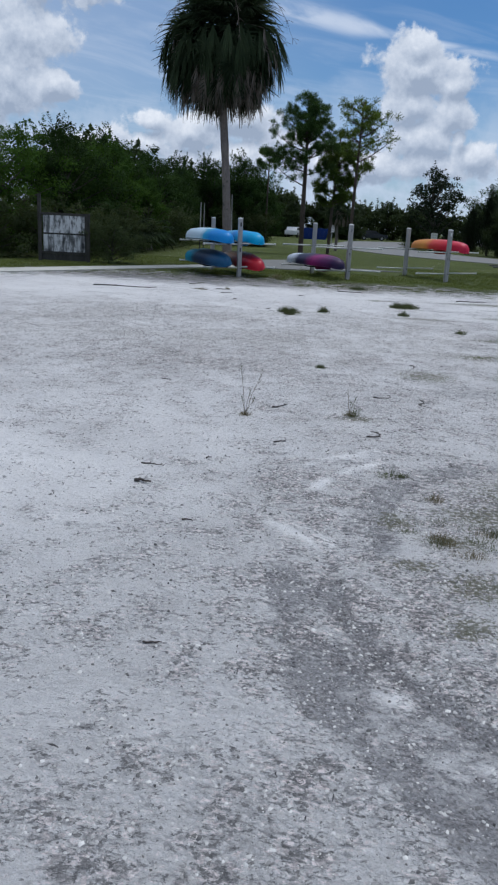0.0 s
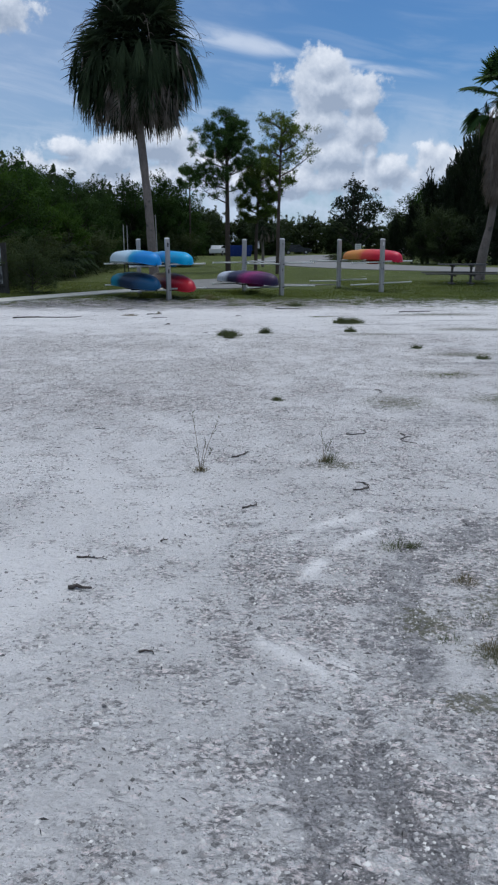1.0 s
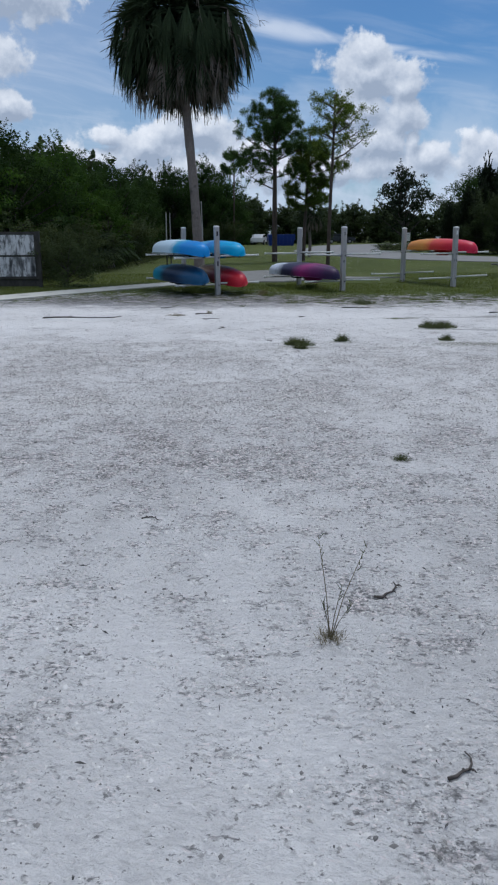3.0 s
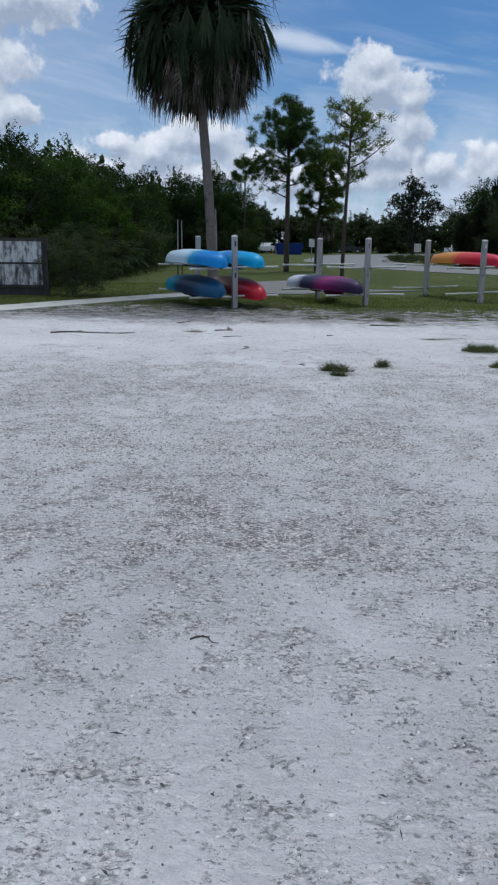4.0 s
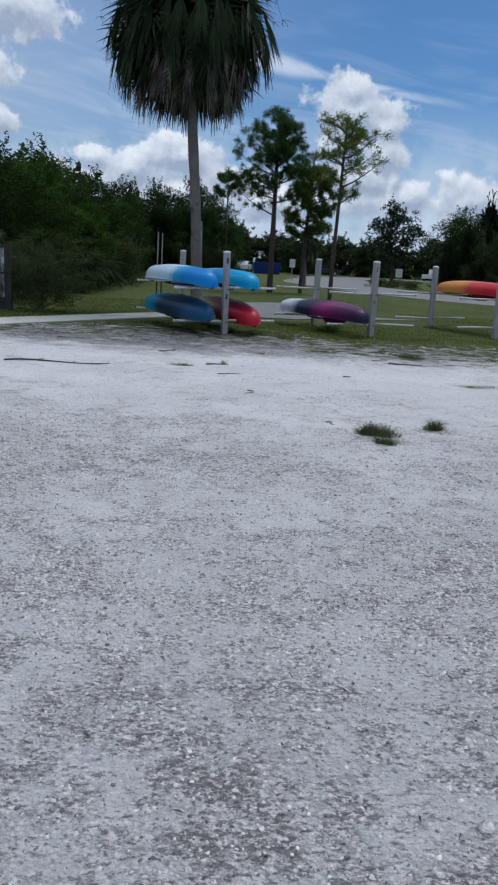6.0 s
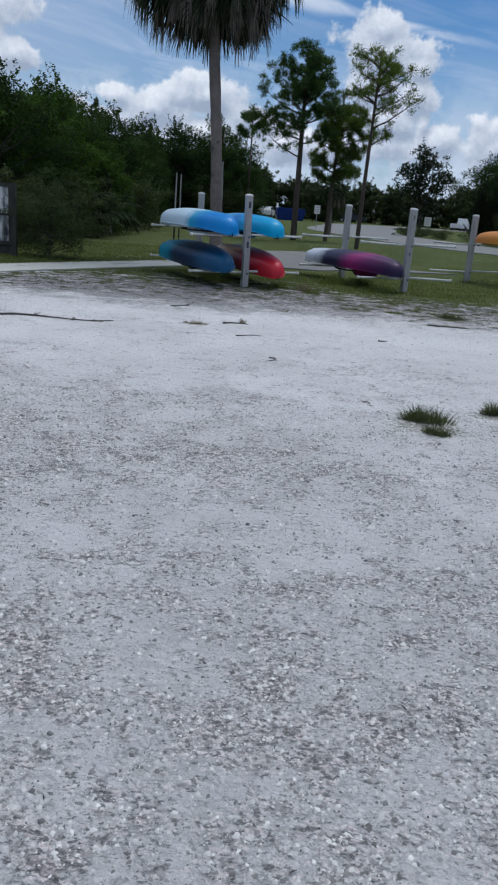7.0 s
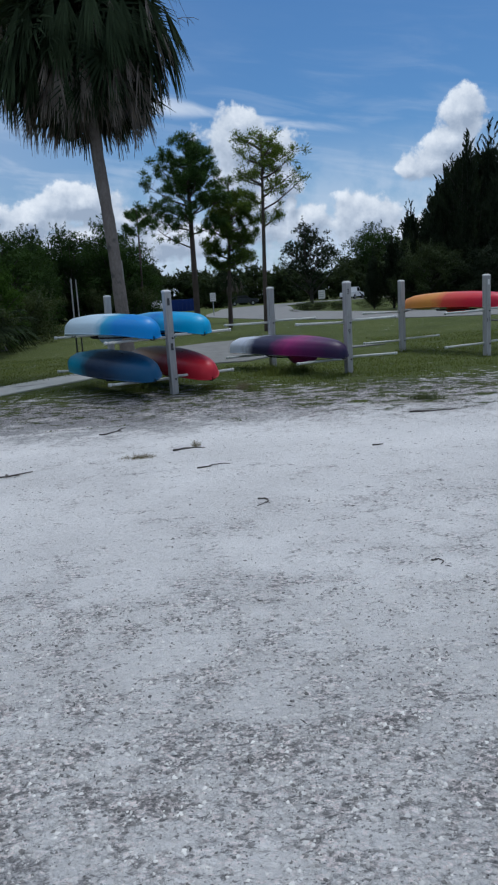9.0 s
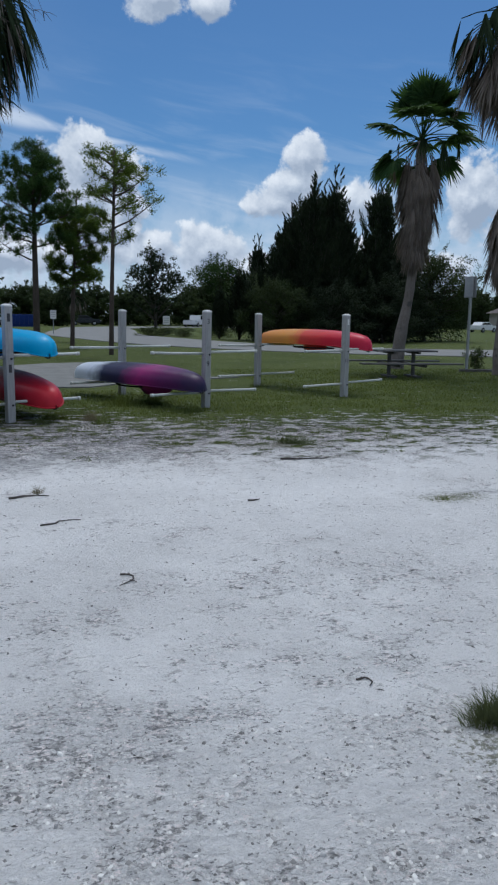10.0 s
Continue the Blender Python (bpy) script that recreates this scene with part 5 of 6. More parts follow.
pine("thin young pine above the woodland", pose(-3.1, 57.0, 0), 6.9, 64, M_NEEDLE, [(0.75, 180, 0.8), (0.82, 10, 0.7), (0.88, 200, 0.6), (0.9, 90, 0.5)], 6, 0.05, 0.08)

# far trees across the park
far_a = broad_tree("distant dark green tree across the park", pose(-14.0, 118.0, 0), 6.0, 9.5, 71, 9000, 0.48, M_FARLEAF, 0.0, 26)
far_b = broad_tree("distant rounded tree across the park", pose(-6.5, 121.0, 0), 5.4, 9.0, 72, 9000, 0.48, M_FARLEAF, 0.0, 26)
for i in range(36):
    rng_i = random.Random(900 + i)
    s = rng_i.uniform(0.72, 1.0) * (1.0 if i < 16 else 1.2)
    x = -30 + i * 3.7 + rng_i.uniform(-1.2, 1.2)
    copy_thing(far_a if i % 2 else far_b, pose(x, 134 + rng_i.uniform(-6, 8) + abs(x - 8) * 0.15, 0, 0, 0, rng_i.uniform(0, 360)) @ Matrix.Diagonal((s, s, s, 1)))
for x, y, s in ((-9.5, 92, 1.0), (-8.0, 99, 0.9), (-14, 84, 1.1), (4.0, 118, 0.72), (-20, 75, 1.2), (-17, 60, 1.1)):
    copy_thing(far_b, pose(x, y, 0, 0, 0, x * 40) @ Matrix.Diagonal((s, s, s, 1)))
broad_tree("thin open-branched tree standing alone in the distance", pose(14.8, 104, 0), 8.9, 6.4, 73, 6500, 0.30, M_CEDAR, 0.28, 34, 1.4)
broad_tree("rounded green tree across the park road", pose(33.5, 147, 0), 10.6, 15.5, 74, 26000, 0.30, M_LEAF, 0.02, 44)
broad_tree("broad dark tree beyond the picnic lawn", pose(28.4, 64.5, 0), 6.0, 7.4, 75, 34000, 0.15, M_FARLEAF, 0.0, 52, 1.2)
broad_tree("dark undergrowth tree below the evergreens", pose(24.8, 62.0, 0), 5.4, 7.0, 76, 28000, 0.15, M_CEDAR, 0.0, 46)
cabbage_palm("small round-headed palm standing in far grass", pose(1.9, 56.0, 0), [(0, 0, -0.2), (0.03, 0, 0.8), (0, 0, 1.6), (0, 0, 2.4)], [0.12, 0.10, 0.09, 0.09], (0, 0, 2.75), 0.55,
             44, 12, 78, M_FROND_DEAD, M_FROND)


def evergreen(label, at, high, wide, seed, count):
    """A dark spire of feathery upswept sprays."""
    rng, nrg = random.Random(seed), np.random.default_rng(seed)
    root = thing("evergreen_tree", label, "evergreen tree", at, "evergreens")
    part("trunk", trunk_form([(0, 0, -0.2), (0.05, 0, high * 0.4), (0, 0.05, high * 0.6), (0.1, 0, high * 0.82)], [0.2, 0.15, 0.09, 0.02], 12, 8, 0.03, seed), M_WOODBARK, root, smooth=True)
    wood, at_list, ways = Form(), [], []
    sprays = 170
    for i in range(sprays):
        t = (i + rng.random()) / sprays
        z = high * (0.02 + 0.76 * t)
        w = i * 2.399 + rng.uniform(-0.6, 0.6)
        r = wide / 2 * (1 - t) ** 0.85 * rng.uniform(0.4, 1.2) + 0.16
        d = Vector((math.cos(w), math.sin(w), 1.0 + 2.4 * t * t)).normalized()
        length = min(r / max(0.2, math.hypot(d.x, d.y)), high * (0.94 - 0.76 * t))
        per = int(count / sprays * (0.25 + length / wide * 2.0))
        pts = limb(wood, (0, 0, z * 0.94), d, length, 0.03, rng, 0.12, 4, 0.05)
        s = nrg.random((per, 1)) ** 0.6
        k = np.clip((s[:, 0] * 4), 0, 3.999).astype(int)
        arr = np.array([tuple(q) for q in pts])
        c = arr[k] + (arr[k + 1] - arr[k]) * (s * 4 - k[:, None])
        at_list.append(c + nrg.normal(0, 1, (per, 3)) * np.array([0.15, 0.15, 0.20]) * (1.2 - s) * (wide / 4.0))
        ways.append(np.repeat(np.array([[d.x * 0.9, d.y * 0.9, d.z]]), per, 0))
    for i in range(30):
        w, rad = i * 2.399 + rng.uniform(-0.5, 0.5), wide / 2 * (i + 0.3) / 30 * rng.uniform(0.7, 1.1)
        top = high * (1 - 0.66 * rad / (wide / 2)) * rng.uniform(0.80, 0.97)
        low = Vector((rad * 0.5 * math.cos(w), rad * 0.5 * math.sin(w), top * 0.30))
        pts = limb(wood, low, Vector((rad * math.cos(w), rad * math.sin(w), top)) - low, (top * 0.72), 0.04, rng, 0.06, 5, 0.05)
        # feathery side sprays, shorter and more open towards the tip
        for k in range(18):
            s = 0.12 + 0.87 * (k + rng.random()) / 18
            j = min(4, int(s * 5))
            q = pts[j].lerp(pts[j + 1], s * 5 - j)
            a = rng.uniform(0, 6.283)
            d = Vector((math.cos(a) * 0.62, math.sin(a) * 0.62, 1.0)).normalized()
            long = (1.08 - s) * 1.7 * rng.uniform(0.5, 1.2) + 0.34
            per = int(count / 420 * (0.3 + 0.5 * long))
            t = nrg.random((per, 1)) ** 0.85
            at_list.append(np.array(q)[None] + np.array(d)[None] * t * long + nrg.normal(0, 1, (per, 3)) * (0.05 + 0.10 * (1 - t)) * (1.2 - s))
            ways.append(np.repeat(np.array([[d.x, d.y, d.z]]), per, 0))
    part("branchwork", wood, M_WOODBARK, root)
    part("foliage", leaves("foliage", np.concatenate(at_list), 0.27, M_CEDAR, nrg, 0.20, unit(np.concatenate(ways)), 0.66), None, root)
    return root


ever_a = evergreen("dark feathery evergreen spire at the road bend", pose(19.9, 62.4, 0), 12.4, 5.8, 81, 21000)
ever_b = evergreen("dark ragged evergreen in a dense clump", pose(18.0, 61.8, 0), 11.5, 5.6, 82, 21000)
for source, x, y, s, yaw in ((ever_b, 16.3, 62.2, 0.76, 50), (ever_a, 14.7, 62.8, 0.60, 120), (ever_b, 13.6, 63.4, 0.46, 200), (ever_a, 12.4, 64.2, 0.34, 10), (ever_b, 21.0, 63.2, 0.58, 77), (ever_a, 23.7, 63.0, 1.02, 300),
                             (ever_b, 24.9, 64.0, 0.72, 160), (ever_a, 18.9, 63.6, 0.96, 240), (ever_b, 17.3, 63.2, 0.88, 280), (ever_a, 15.5, 61.4, 0.58, 20), (ever_b, 22.2, 62.2, 0.60, 90), (ever_a, 20.2, 61.4, 0.80, 190), (ever_b, 19.4, 60.8, 0.72, 33),
                             (ever_a, 17.2, 60.4, 0.56, 75), (ever_b, 23.0, 61.4, 0.60, 35), (ever_a, 21.4, 60.6, 0.50, 140), (ever_b, 25.8, 62.6, 0.56, 250), (ever_b, 14.0, 61.2, 0.48, 310)):
    copy_thing(source, pose(x, y, 0, 0, 0, yaw) @ Matrix.Diagonal((s, s, s, 1)))
broad_tree("low green shrubby tree before the evergreens", pose(15.0, 59.4, 0), 3.6, 5.0, 83, 30000, 0.09, M_FARLEAF, 0.0, 30, 1.2)
broad_tree("low dark shrubby tree before the evergreens", pose(18.6, 59.0, 0), 3.4, 5.4, 84, 26000, 0.10, M_CEDAR, 0.0, 30, 1.2)
broad_tree("low dark shrubby tree before the evergreens", pose(22.6, 59.6, 0), 3.6, 5.4, 85, 26000, 0.10, M_CEDAR, 0.0, 30, 1.2)


# ---- park furniture ----
def notice_board(at):
    """The peeling back of a park board between two posts."""
    root = thing("notice_board", "old notice board with peeling white panel and dark frame", "notice board", at)
    for x in (-0.80, 0.80):
        part("post", Form().box((x - 0.05, -0.05, -0.2), (x + 0.05, 0.05, 1.55 if x > 0 else 2.1), 0.006), M_BOARDFRAME, root)
    part("panel", Form().box((-0.68, -0.02, 0.30), (0.68, 0.02, 1.47), 0.004), M_BOARD, root, "peeling white painted panel")
    for z in (0.28, 1.50):
        part("rail", Form().box((-0.75, -0.035, z - 0.04), (0.75, 0.035, z + 0.04), 0.005), M_BOARDFRAME, root)
    part("brace", Form().box((-0.70, -0.032, 0.86), (0.70, -0.0215, 0.91), 0.002), M_BOARDFRAME, root)
    part("side_board", Form().box((0.685, -0.03, 0.3), (0.745, 0.03, 1.46), 0.004), M_BOARDFRAME, root)
    part("lower_board", Form().box((-0.75, 0.0, 0.04), (0.75, 0.03, 0.235), 0.004), M_BOARDFRAME, root)
    return root


notice_board(pose(-7.28, 25.6, 0, 0, 0, 3))


def thin_pole(label, at, high, radius, top_share, lean):
    root = thing("thin_pole", label, "pole", at, "thin poles")
    split = high * (1 - top_share)
    part("lower_pole", Form().tube([(0, 0, -0.2), (lean * split / high, 0, split)], [radius, radius], 8), M_STEEL, root)
    part("upper_pole", Form().tube([(lean * split / high, 0, split - 0.02), (lean, 0, high)], [radius * 0.9, radius * 0.8], 8), M_POST, root)
    return root


thin_pole("pair of thin stakes standing in the grass", pose(-4.2, 34.4, 0), 2.28, 0.026, 0.55, 0.02)
thin_pole("thin stake standing in the grass", pose(-4.05, 34.5, 0), 2.25, 0.022, 0.55, 0.0)
thin_pole("thin stake leaning beside the palm trunk", pose(-2.28, 30.0, 0), 2.5, 0.018, 0.6, -0.06)


def picnic_table(at):
    root = thing("picnic_table", "dark plank picnic table with attached benches on grass", "picnic table", at)
    for i in range(5):
        y = -0.36 + i * 0.18
        part("plank", Form().box((-0.84, y - 0.085, 0.69), (0.84, y + 0.085, 0.73), 0.006), M_BENCH, root)
    for side in (-1, 1):
        for i in range(2):
            y = side * (0.68 + i * 0.16)
            part("bench_plank", Form().box((-1.38, y - 0.07, 0.38), (1.38, y + 0.07, 0.42), 0.006), M_BENCH, root)
    for x in (-0.34, 0.34):
        part("pedestal", Form().box((x - 0.04, -0.05, -0.05), (x + 0.04, 0.05, 0.69), 0.01), M_BENCH, root)
        part("bench_support", Form().box((x - 0.04, -0.86, 0.31), (x + 0.04, 0.86, 0.376), 0.01), M_BENCH, root)
        part("top_support", Form().box((x - 0.04, -0.42, 0.63), (x + 0.04, 0.42, 0.686), 0.01), M_BENCH, root)
        part("foot", Form().box((x - 0.09, -0.42, 0.0), (x + 0.09, 0.42, 0.06), 0.01), M_BENCH, root)
    return root


picnic_table(pose(8.80, 30.4, 0, 0, 0, -6))


def sign_post(label, at, high, plates, group, face=M_SIGNFACE, note="flat white plate"):
    """A post with flat plates: width, height, top, yaw."""
    root = thing("park_sign", label, "sign", at, group)
    part("post", Form().box((-0.035, -0.035, -0.2), (0.035, 0.035, high), 0.006), M_SIGNBACK, root)
    for w, h, top, yaw, bars in plates:
        plate = part("plate", Form().box((-w / 2, -0.055, top - h), (w / 2, -0.042, top), 0.003), face, root, note, at=pose(0, 0, 0, 0, 0, yaw))
        for k in range(bars):
            z = top - h * (0.25 + 0.5 * k / max(1, bars - 1))
            part("line", Form().box((-w * 0.34, -0.058, z - h * 0.03), (w * 0.34, -0.0555, z + h * 0.03)), M_SIGNBACK, plate, "grey line of lettering")
    return root


sign_post("tall grey sign post with two plates seen edge-on", pose(12.05, 32.4, 0), 2.86, ((0.36, 0.62, 2.84, 62, 0), (0.36, 0.62, 2.84, -48, 0)), "park signs", M_SIGNBACK, "flat grey plate")
sign_post("small white sign beside the park road", pose(11.8, 81.0, 0), 1.45, ((0.62, 0.76, 1.52, 0, 3),), "park signs")
sign_post("small white sign in the far grass", pose(1.7, 74.0, 0), 1.75, ((0.46, 0.66, 1.82, 0, 3),), "park signs")
copy_thing(shrub, pose(12.72, 32.95, 0, 0, 0, 70) @ Matrix.Diagonal((0.40, 0.40, 0.50, 1)))
single("timber_edging", Form().box((-0.6, -0.07, -0.03), (0.6, 0.07, 0.09), 0.012), M_BENCH, "dark timber edging lying beside the sign post", "timber", pose(12.3, 32.1, 0, 0, 0, -14))


def container(at):
    """A blue waste container with ribs, lids and fork pockets."""
    root = thing("waste_container", "blue steel waste container across the park", "container", at)
    body = Form().loft([[(sx * w, sy * d, z) for sx, sy in ((-1, -1), (1, -1), (1, 1), (-1, 1))] for w, d, z in ((1.55, 0.75, -0.02), (1.75, 0.95, 1.35))])
    part("body", body, M_BLUE, root)
    for i in range(6):
        x = -1.3 + i * 0.52
        part("rib", Form().box((x - 0.04, -0.96, 0.2), (x + 0.04, -0.80, 1.3), 0.01), M_BLUE, root)
    for x in (-0.86, 0.86):
        part("lid", Form().box((x - 0.84, -0.97, 1.36), (x + 0.84, 0.97, 1.44), 0.02), M_BLUE, root)
    for x in (-1.8, 1.8):
        part("fork_pocket", Form().box((x - 0.06, -0.6, 0.75), (x + 0.06, 0.6, 0.95), 0.01), M_BLUE, root)
    return root


container(pose(-0.45, 109.0, 0, 0, 0, 6))


def vehicle(name, label, category, at, paint, pickup):
    """A far parked car or pickup with cabin, glass, wheels and lamps."""
    root = thing(name, label, category, at, "parked vehicles")
    L, W = (5.3, 1.9) if pickup else (4.5, 1.75)
    prof = [(-L / 2, 0.55), (-L / 2, 0.98), (L * 0.18, 1.02), (L / 2 - 0.15, 0.92), (L / 2, 0.62), (L / 2 - 0.05, 0.38), (-L / 2 + 0.05, 0.38)]
    part("body", Form().loft([[(x, y * s, z) for x, z in prof] for y, s in ((-W / 2, 1), (W / 2, 1))]), paint, root)
    cab = [(-0.35, 1.0), (-0.2, 1.72), (0.85, 1.74), (1.45, 1.02)] if pickup else [(-1.75, 0.97), (-1.2, 1.45), (0.35, 1.47), (1.1, 1.0)]
    part("cabin", Form().loft([[(x, y, z) for x, z in cab] for y in (-W * 0.43, W * 0.43)]), paint, root)
    win = [(cab[0][0] + 0.22, cab[0][1] + 0.1), (cab[1][0] + 0.12, cab[1][1] - 0.1), (cab[2][0] - 0.05, cab[2][1] - 0.1), (cab[3][0] - 0.3, cab[3][1] + 0.1)]
    for y in (-W * 0.436, W * 0.436):
        part("side_window", Form().loft([[(x, y * k, z) for x, z in win] for k in (0.99, 1.006)]), M_GLASS, root, "dark side glass")
    for x in (-L * 0.31, L * 0.30):
        for y in (-W / 2 + 0.02, W / 2 - 0.02):
            wheel = part("wheel", Form().tube([(x, y - 0.11, 0.34), (x, y + 0.11, 0.34)], [0.34, 0.34], 16), M_BLACK, root)
            part("rim", Form().tube([(x, y - 0.118, 0.34), (x, y + 0.118, 0.34)], [0.19, 0.19], 12), M_SIGNBACK, wheel)
    for y in (-W * 0.36, W * 0.36):
        part("headlight", Form().box((L / 2 - 0.09, y - 0.16, 0.66), (L / 2 - 0.01, y + 0.16, 0.80), 0.01), M_SIGNFACE, root)
    if pickup:
        part("load_bed", Form().box((-L / 2 + 0.08, -W / 2 + 0.1, 0.985), (-0.45, W / 2 - 0.1, 0.995)), M_BLACK, root)
    return root


vehicle("pickup_truck", "white pickup truck parked across the park", "pickup truck", pose(24.3, 125, 0, 0, 0, 58), M_CARWHITE, True)
vehicle("car", "white car parked beyond the picnic lawn", "car", pose(63.0, 110.0, 0, 0, 0, 24), M_CARWHITE, False)
vehicle("car", "dark car parked across the park", "car", pose(8.5, 128, 0, 0, 0, 0), M_CARDARK, False)
vehicle("car", "white car parked beside the blue container", "car", pose(-3.6, 118, 0, 0, 0, 82), M_CARWHITE, False)


def park_building(at):
    root = thing("park_building", "low beige park building with brown roof beyond the trees", "building", at)
    part("wall", Form().box((-5, -3, -0.1), (5, 3, 2.9), 0.02), M_WALL, root)
    part("roof", Form().loft([[(-5.6, -3.6, 2.9), (5.6, -3.6, 2.9), (5.6, 3.6, 2.9), (-5.6, 3.6, 2.9)], [(-3.2, -0.3, 4.3), (3.2, -0.3, 4.3), (3.2, 0.3, 4.3), (-3.2, 0.3, 4.3)]]), M_ROOF, root)
    for x in (-3, 0, 3):
        win = part("window", Form().box((x - 0.5, -3.05, 1.0), (x + 0.5, -2.98, 2.1), 0.01), M_SIGNFACE, root, "white window frame")
        part("pane", Form().box((x - 0.42, -3.07, 1.08), (x + 0.42, -3.045, 2.02)), M_GLASS, win)
    return root


park_building(pose(80.0, 124.0, 0, 0, 0, -12))


# ---- weeds, tufts and debris ----
def tuft(label, x, y, wide, high, count, seed, mat=M_TUFT, deep=0.6, slim=0.0):
    count = count * 2 if y < 9 else int(count * 1.3)
    rng = np.random.default_rng(seed)
    lobe = rng.integers(0, 4, count)
    lx, ly, ls = rng.uniform(-0.5, 0.5, 4), rng.uniform(-0.5, 0.5, 4), rng.uniform(0.35, 0.75, 4)
    r, w = rng.random(count) ** 0.8, rng.uniform(0, 2 * np.pi, count)
    dx, dy = lx[lobe] + r * np.cos(w) * ls[lobe], ly[lobe] + r * np.sin(w) * ls[lobe]
    px, py = x + dx * wide / 2, y + dy * wide / 2 * deep
    base = np.stack([px, py, height_at(px, py) - 0.01], 1)
    out = np.stack([np.cos(w), np.sin(w), np.zeros(count)], 1) * (0.25 + 0.9 * r)[:, None]
    root = thing("grass_tuft", label, "grass tuft", pose(x, y, 0), "grass tufts")
    base = base - np.array([[x, y, 0]])
    tagged(part("foliage", blades(base, high * (1.15 - 0.75 * r), slim or (0.0012 if y < 9 else 0.0023), rng, mat, "foliage", 0.9, out), None, root), kind="stuff")
    return root


tuft("dark green wiry grass tuft growing from bare sand", 0.67, 13.78, 0.46, 0.13, 800, 1)
tuft("small faded grass tuft beside a larger one", 0.70, 13.42, 0.24, 0.09, 300, 2)
tuft("dark green wiry grass tuft growing from bare sand", 1.26, 14.17, 0.30, 0.12, 380, 3)
tuft("wide low grass tuft on bare sand", 2.86, 15.8, 0.58, 0.13, 1500, 4)
tuft("low yellowish grass tuft on bare sand", 2.70, 14.25, 0.30, 0.10, 420, 5)
tuft("small dark round tuft on bare sand", 1.28, 8.30, 0.15, 0.06, 180, 6)
tuft("thin spiky weed tuft in the sand", 1.55, 6.17, 0.12, 0.13, 40, 7)
tuft("flat withered grass patch on the sand", 1.62, 6.10, 0.34, 0.02, 150, 8, M_DRYGRASS)
tuft("sparse grass tuft at the lawn edge", 2.15, 20.3, 0.55, 0.13, 420, 9)
tuft("flat yellowish grass patch on sand", 2.51, 17.25, 0.7, 0.03, 420, 10, M_GRASS)
tuft("small dark tuft on bare sand", 3.38, 12.1, 0.18, 0.09, 200, 11)
tuft("small dark tuft on bare sand", 4.0, 11.05, 0.20, 0.08, 220, 12)
tuft("low patch of dull green weeds in grit", 2.25, 3.2, 0.5, 0.035, 420, 13, M_TUFT, 1.0)
tuft("low patch of dull green weeds in grit", 2.05, 3.85, 0.6, 0.03, 260, 14, M_TUFT, 0.8)
tuft("low patch of dull green weeds in grit", 2.5, 4.5, 0.7, 0.035, 300, 15, M_TUFT, 0.8)
tuft("flat dull green weed patch on sand", 2.4, 8.2, 0.7, 0.02, 420, 16, M_DRYGRASS)
tuft("flat dull green weed patch on sand", 3.2, 9.8, 0.8, 0.03, 380, 17, M_GRASS)
tuft("leafy green weeds at the foot of a rack post", -0.55, 22.95, 0.7, 0.16, 420, 18, M_GRASS, 0.5)
tuft("leafy green weeds at the foot of a rack post", -0.15, 22.75, 0.5, 0.18, 260, 19, M_DRYGRASS, 0.5)
tuft("long grass growing under the violet kayak", 0.9, 24.6, 1.3, 0.26, 900, 20, M_GRASS, 0.6)
tuft("long grass growing under the kayaks", -1.75, 23.6, 1.3, 0.16, 700, 22, M_GRASS, 0.6)
tuft("long grass at the foot of a rack post", 4.02, 27.9, 0.7, 0.14, 260, 23, M_GRASS, 0.6)


tuft("withered dark weeds lying on sand", -1.5, 17.75, 0.55, 0.06, 240, 31, M_DRYGRASS, 0.4)
tuft("small withered weed on sand", -0.98, 18.15, 0.16, 0.09, 60, 32, M_DRYGRASS, 0.6)
tuft("leafy green weeds at the foot of a rack post", -0.75, 22.5, 0.5, 0.13, 160, 33, M_TUFT, 0.5)
tuft("leafy green weeds at the foot of a rack post", 0.05, 22.4, 0.4, 0.16, 120, 34, M_GRASS, 0.6)
tuft("leafy green weeds between the racks", 1.4, 23.6, 0.9, 0.16, 320, 35, M_GRASS, 0.6)
for k, (x, y, wide, many_bits) in enumerate(((0.99, 6.32, 0.20, 60), (1.62, 6.05, 0.30, 60), (1.9, 6.9, 0.34, 70), (2.38, 8.8, 0.3, 60), (1.35, 5.55, 0.16, 40), (1.85, 5.75, 0.22, 50), (0.29, 4.16, 0.12, 45),
                                              (0.75, 4.85, 0.10, 24), (-0.45, 15.9, 0.3, 60), (-0.8, 17.05, 0.34, 60), (2.6, 10.6, 0.4, 60), (3.3, 12.6, 0.5, 70), (1.1, 10.3, 0.2, 40), (-1.5, 12.2, 0.2, 40), (0.2, 18.4, 0.2, 40), (2.9, 18.9, 0.35, 60), (4.4, 19.4, 0.5, 70))):
    tuft("flat clump of dark dead leaf bits on sand", x, y, wide, 0.012, many_bits, 200 + k, M_LITTER, 0.45, 0.0035 if y < 9 else 0.006)
for k in range(16):
    spot = random.Random(400 + k)
    tuft("sparse wiry weed sprig in scraped grit", spot.uniform(1.65, 2.75), spot.uniform(3.0, 4.7), spot.uniform(0.14, 0.3), spot.uniform(0.03, 0.07), 60 + spot.randrange(70), 60 + k, M_TUFT if k % 3 else M_DRYGRASS, 0.8)
for k in range(14):
    spot = random.Random(500 + k)
    tuft("flat patch of thin grass on sand beside the lawn", spot.uniform(0.6, 6.6), spot.uniform(20.2, 22.0), spot.uniform(0.4, 1.0), spot.uniform(0.025, 0.06), 200 + spot.randrange(200), 90 + k, M_GRASS, 0.5)


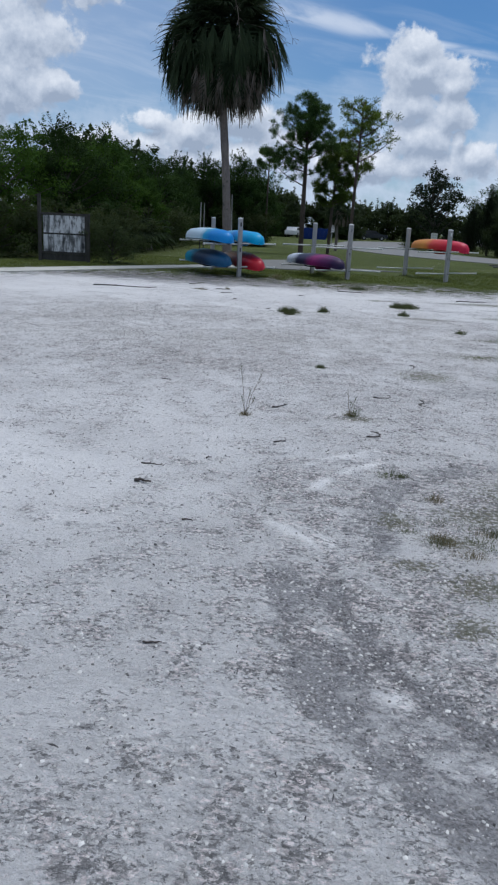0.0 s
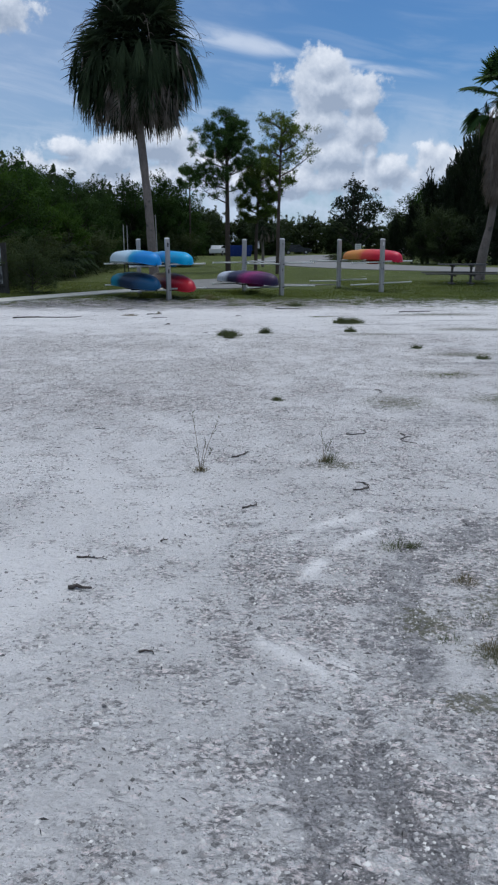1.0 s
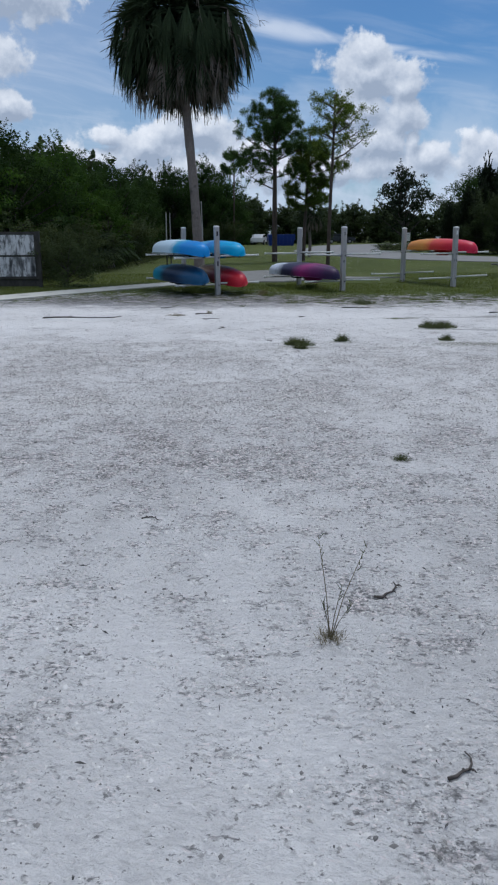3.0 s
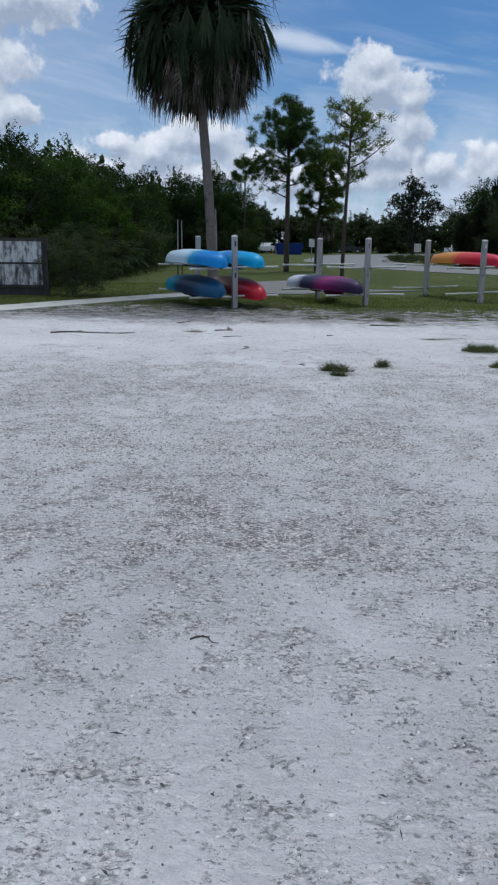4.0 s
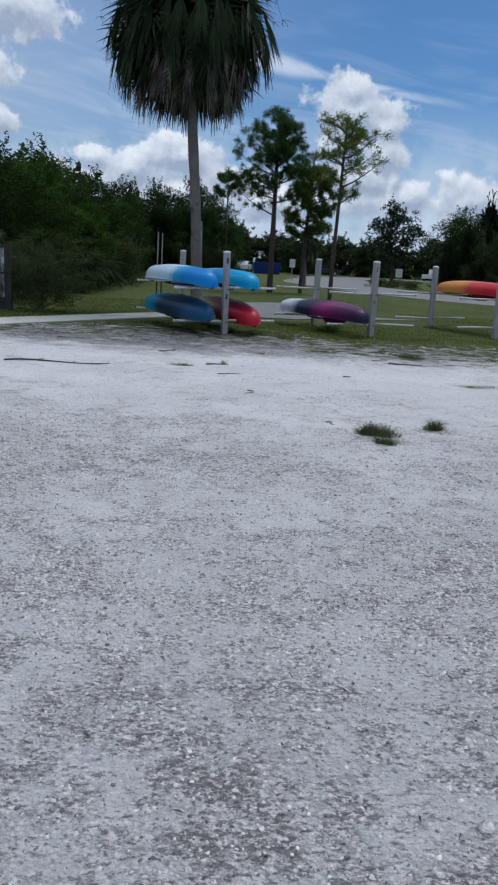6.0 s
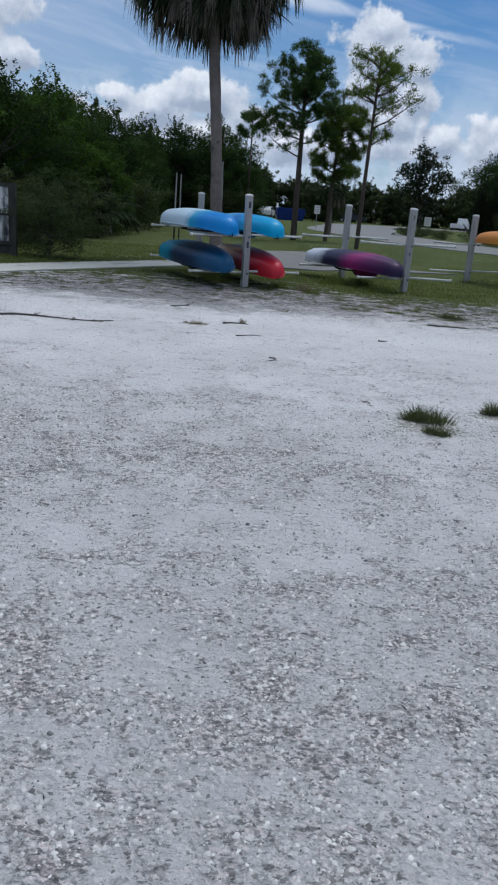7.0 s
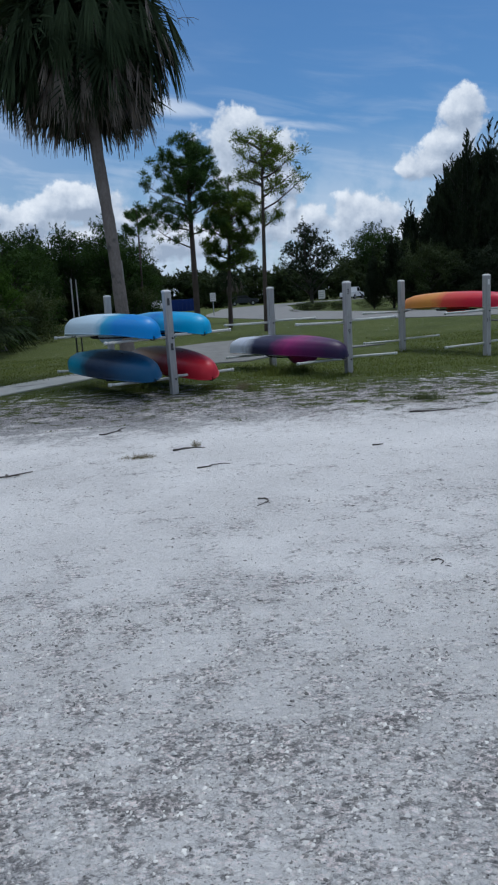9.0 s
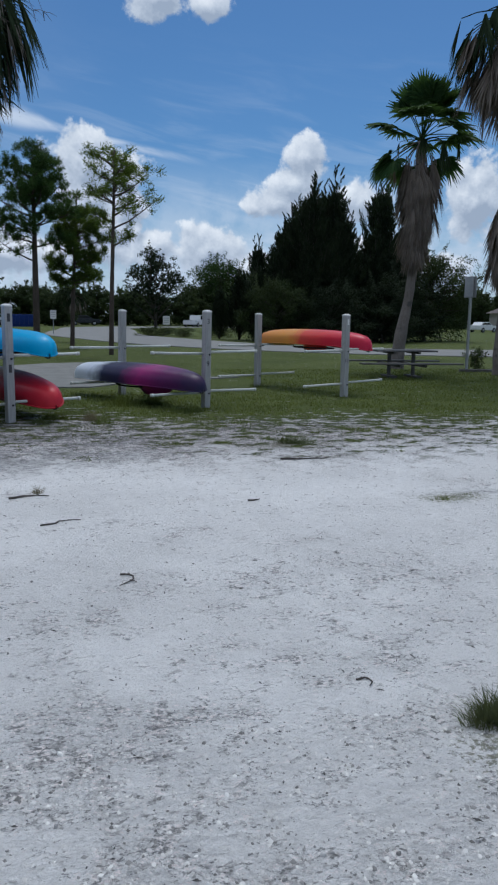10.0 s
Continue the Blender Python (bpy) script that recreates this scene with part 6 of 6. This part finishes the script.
def weed(label, x, y, stalks, seed):
    """A clump of tall thin stalks with seed heads from a small rosette."""
    rng = random.Random(seed)
    root = thing("weed", label, "weed", pose(x, y, surface(x, y)), "weeds")
    for lean_x, lean_y, high in stalks:
        pts = [(0, 0, -0.01), (lean_x * 0.35, lean_y * 0.3, high * 0.45), (lean_x * 0.75, lean_y * 0.7, high * 0.8), (lean_x, lean_y, high)]
        stalk = part("stalk", Form().tube(pts, [0.0020, 0.0016, 0.0012, 0.0008], 5), M_DRYGRASS, root)
        for k in range(5):
            t = 0.72 + 0.06 * k
            c = Vector((lean_x * t, lean_y * t, high * t))
            part("seed_head", Form().tube([c, c + Vector((rng.uniform(-0.02, 0.02), rng.uniform(-0.02, 0.02), 0.022))], [0.002, 0.0008], 4), M_TUFT, stalk)
    nr = np.random.default_rng(seed)
    w, r = nr.uniform(0, 6.283, 150), nr.random(150) * 0.06
    part("rosette", blades(np.stack([r * np.cos(w), r * np.sin(w), np.full(150, -0.004)], 1), 0.042, 0.0013, nr, M_DRYGRASS, "rosette", 1.6), None, root)
    return root


weed("thin tall weed with bare stalks in white sand", 0.69, 5.97, ((-0.05, 0.02, 0.40), (0.13, 0.05, 0.36), (0.04, 0, 0.22), (-0.03, -0.02, 0.16), (0.08, 0, 0.15)), 5)
weed("thin small weed with bare stalks in sand", 1.52, 6.2, ((-0.02, 0.02, 0.20), (0.05, 0.0, 0.16), (0.01, 0, 0.12)), 6)


def stick(label, x, y, length, yaw, radius, seed, forks=0):
    rng = random.Random(seed)
    radius *= 0.8
    forks = forks + 1 if length > 0.15 else forks
    form = Form()
    d = Vector((math.cos(radians(yaw)), math.sin(radians(yaw)), 0))
    q, pts = Vector((x, y, 0)) - d * length / 2, []
    for i in range(7):
        pts.append(Vector((q.x, q.y, surface(q.x, q.y) + radius * 0.9 + rng.uniform(0, radius * 0.5))))
        d = (d + Vector((rng.uniform(-0.8, 0.8), rng.uniform(-0.8, 0.8), 0))).normalized()
        q = q + d * length / 6
    form.tube(pts, [radius * (1 - 0.1 * i) * rng.uniform(0.85, 1.1) for i in range(7)], 7)
    root = thing("fallen_stick", label, "stick", group="fallen sticks")
    part("stem", form, M_TWIG, root, smooth=True)
    for k in range(forks):
        s = pts[rng.randrange(1, 6)]
        a = radians(yaw + rng.choice((-1, 1)) * rng.uniform(25, 60))
        e = s + Vector((math.cos(a), math.sin(a), 0)) * length * rng.uniform(0.06, 0.16)
        e.z = surface(e.x, e.y) + radius * 0.6 + 0.003
        part("side_twig", Form().tube([s, (s + e) / 2 + Vector((0, 0, 0.006)), e], [radius * 0.6, radius * 0.5, radius * 0.25], 5), M_TWIG, root)
    return root


stick("short dark broken stick on sand", 0.645, 3.63, 0.075, 10, 0.006, 1)
stick("short dark broken stick on grit", 0.72, 2.41, 0.07, 25, 0.006, 2)
stick("long dark fallen branch at the sand's far edge", -3.42, 17.8, 1.48, 56, 0.018, 3, 9)
stick("dark forked twig lying on sand", -1.02, 18.0, 0.35, 15, 0.013, 4, 3)
stick("thin crooked twig lying on sand", -0.80, 17.0, 0.34, -12, 0.009, 5, 3)
stick("dark debris of twigs on sand", 0.985, 6.32, 0.20, 5, 0.008, 6, 6)
stick("thin bent twig lying on sand", -0.15, 7.2, 0.16, 12, 0.005, 7, 2)
stick("dark twig pieces lying on sand", 2.38, 8.8, 0.22, -5, 0.007, 8, 3)
stick("dark twig pieces lying on sand", -0.43, 15.88, 0.26, 24, 0.008, 9, 2)
stick("dark twig pieces lying on sand", 0.30, 14.22, 0.12, -20, 0.006, 23, 2)
stick("dark bark chip lying on sand", 0.78, 17.5, 0.12, 10, 0.012, 24)
stick("dark twig pieces lying on sand", 1.9, 6.9, 0.30, -20, 0.006, 10, 2)
stick("dark twig pieces lying on sand", -1.8, 19.3, 0.5, 4, 0.012, 11, 4)
stick("dark twig pieces lying on sand", 1.9, 19.2, 0.6, -6, 0.014, 12, 4)
stick("dark twig pieces lying on sand", 4.6, 18.2, 0.7, 6, 0.014, 13, 4)
stick("short dark twig on sand", 0.58, 4.72, 0.05, 70, 0.007, 16, 1)
stick("dark bark chip lying on sand", 0.29, 4.18, 0.12, 20, 0.014, 17, 1)
stick("thin curved twig lying on sand", 0.27, 4.53, 0.16, 12, 0.006, 18, 2)
stick("dark twig pieces lying on sand", 1.05, 5.22, 0.16, 4, 0.007, 20, 2)
stick("dark twig pieces lying on sand", 1.76, 5.52, 0.26, -8, 0.008, 21, 4)
stick("thin bent twig lying on sand", 2.37, 6.9, 0.40, -16, 0.006, 22, 2)


def litter(count, seed):
    """Small dead leaf bits and twigs strewn over the sand."""
    rng = np.random.default_rng(seed)
    x, y = rng.uniform(-4.5, 6, count), 1.5 + 20.5 * rng.random(count)
    third = count // 3
    x[:third], y[:third] = rng.normal(-1.0, 3.2, third), rng.normal(21.9, 0.7, third)
    w = rng.uniform(0, np.pi, count)
    long, slim = 0.003 + 0.022 * rng.random(count) ** 4, 0.0012 + 0.0028 * rng.random(count)
    long[:third], slim[:third] = long[:third] * 2.4, slim[:third] * 3.0
    a = np.stack([np.cos(w) * long, np.sin(w) * long, rng.uniform(-0.002, 0.004, count)], 1)
    b = np.stack([-np.sin(w) * slim, np.cos(w) * slim, np.zeros(count)], 1)
    c = np.stack([x, y, height_at(x, y) + 0.006], 1)
    up = np.array([[0, 0, 0.004]])
    quads = np.stack([c - a, c - b + up, c + up * 1.5, c + b, c + a, c + b, c + up * 1.5, c - b + up], 1)
    return single("leaf_litter", many("leaf_litter", quads.reshape(-1, 3), 4, M_LITTER), None, "tiny dark dead leaf bits strewn over the sand", "leaf litter", kind="stuff")


litter(10000, 12)
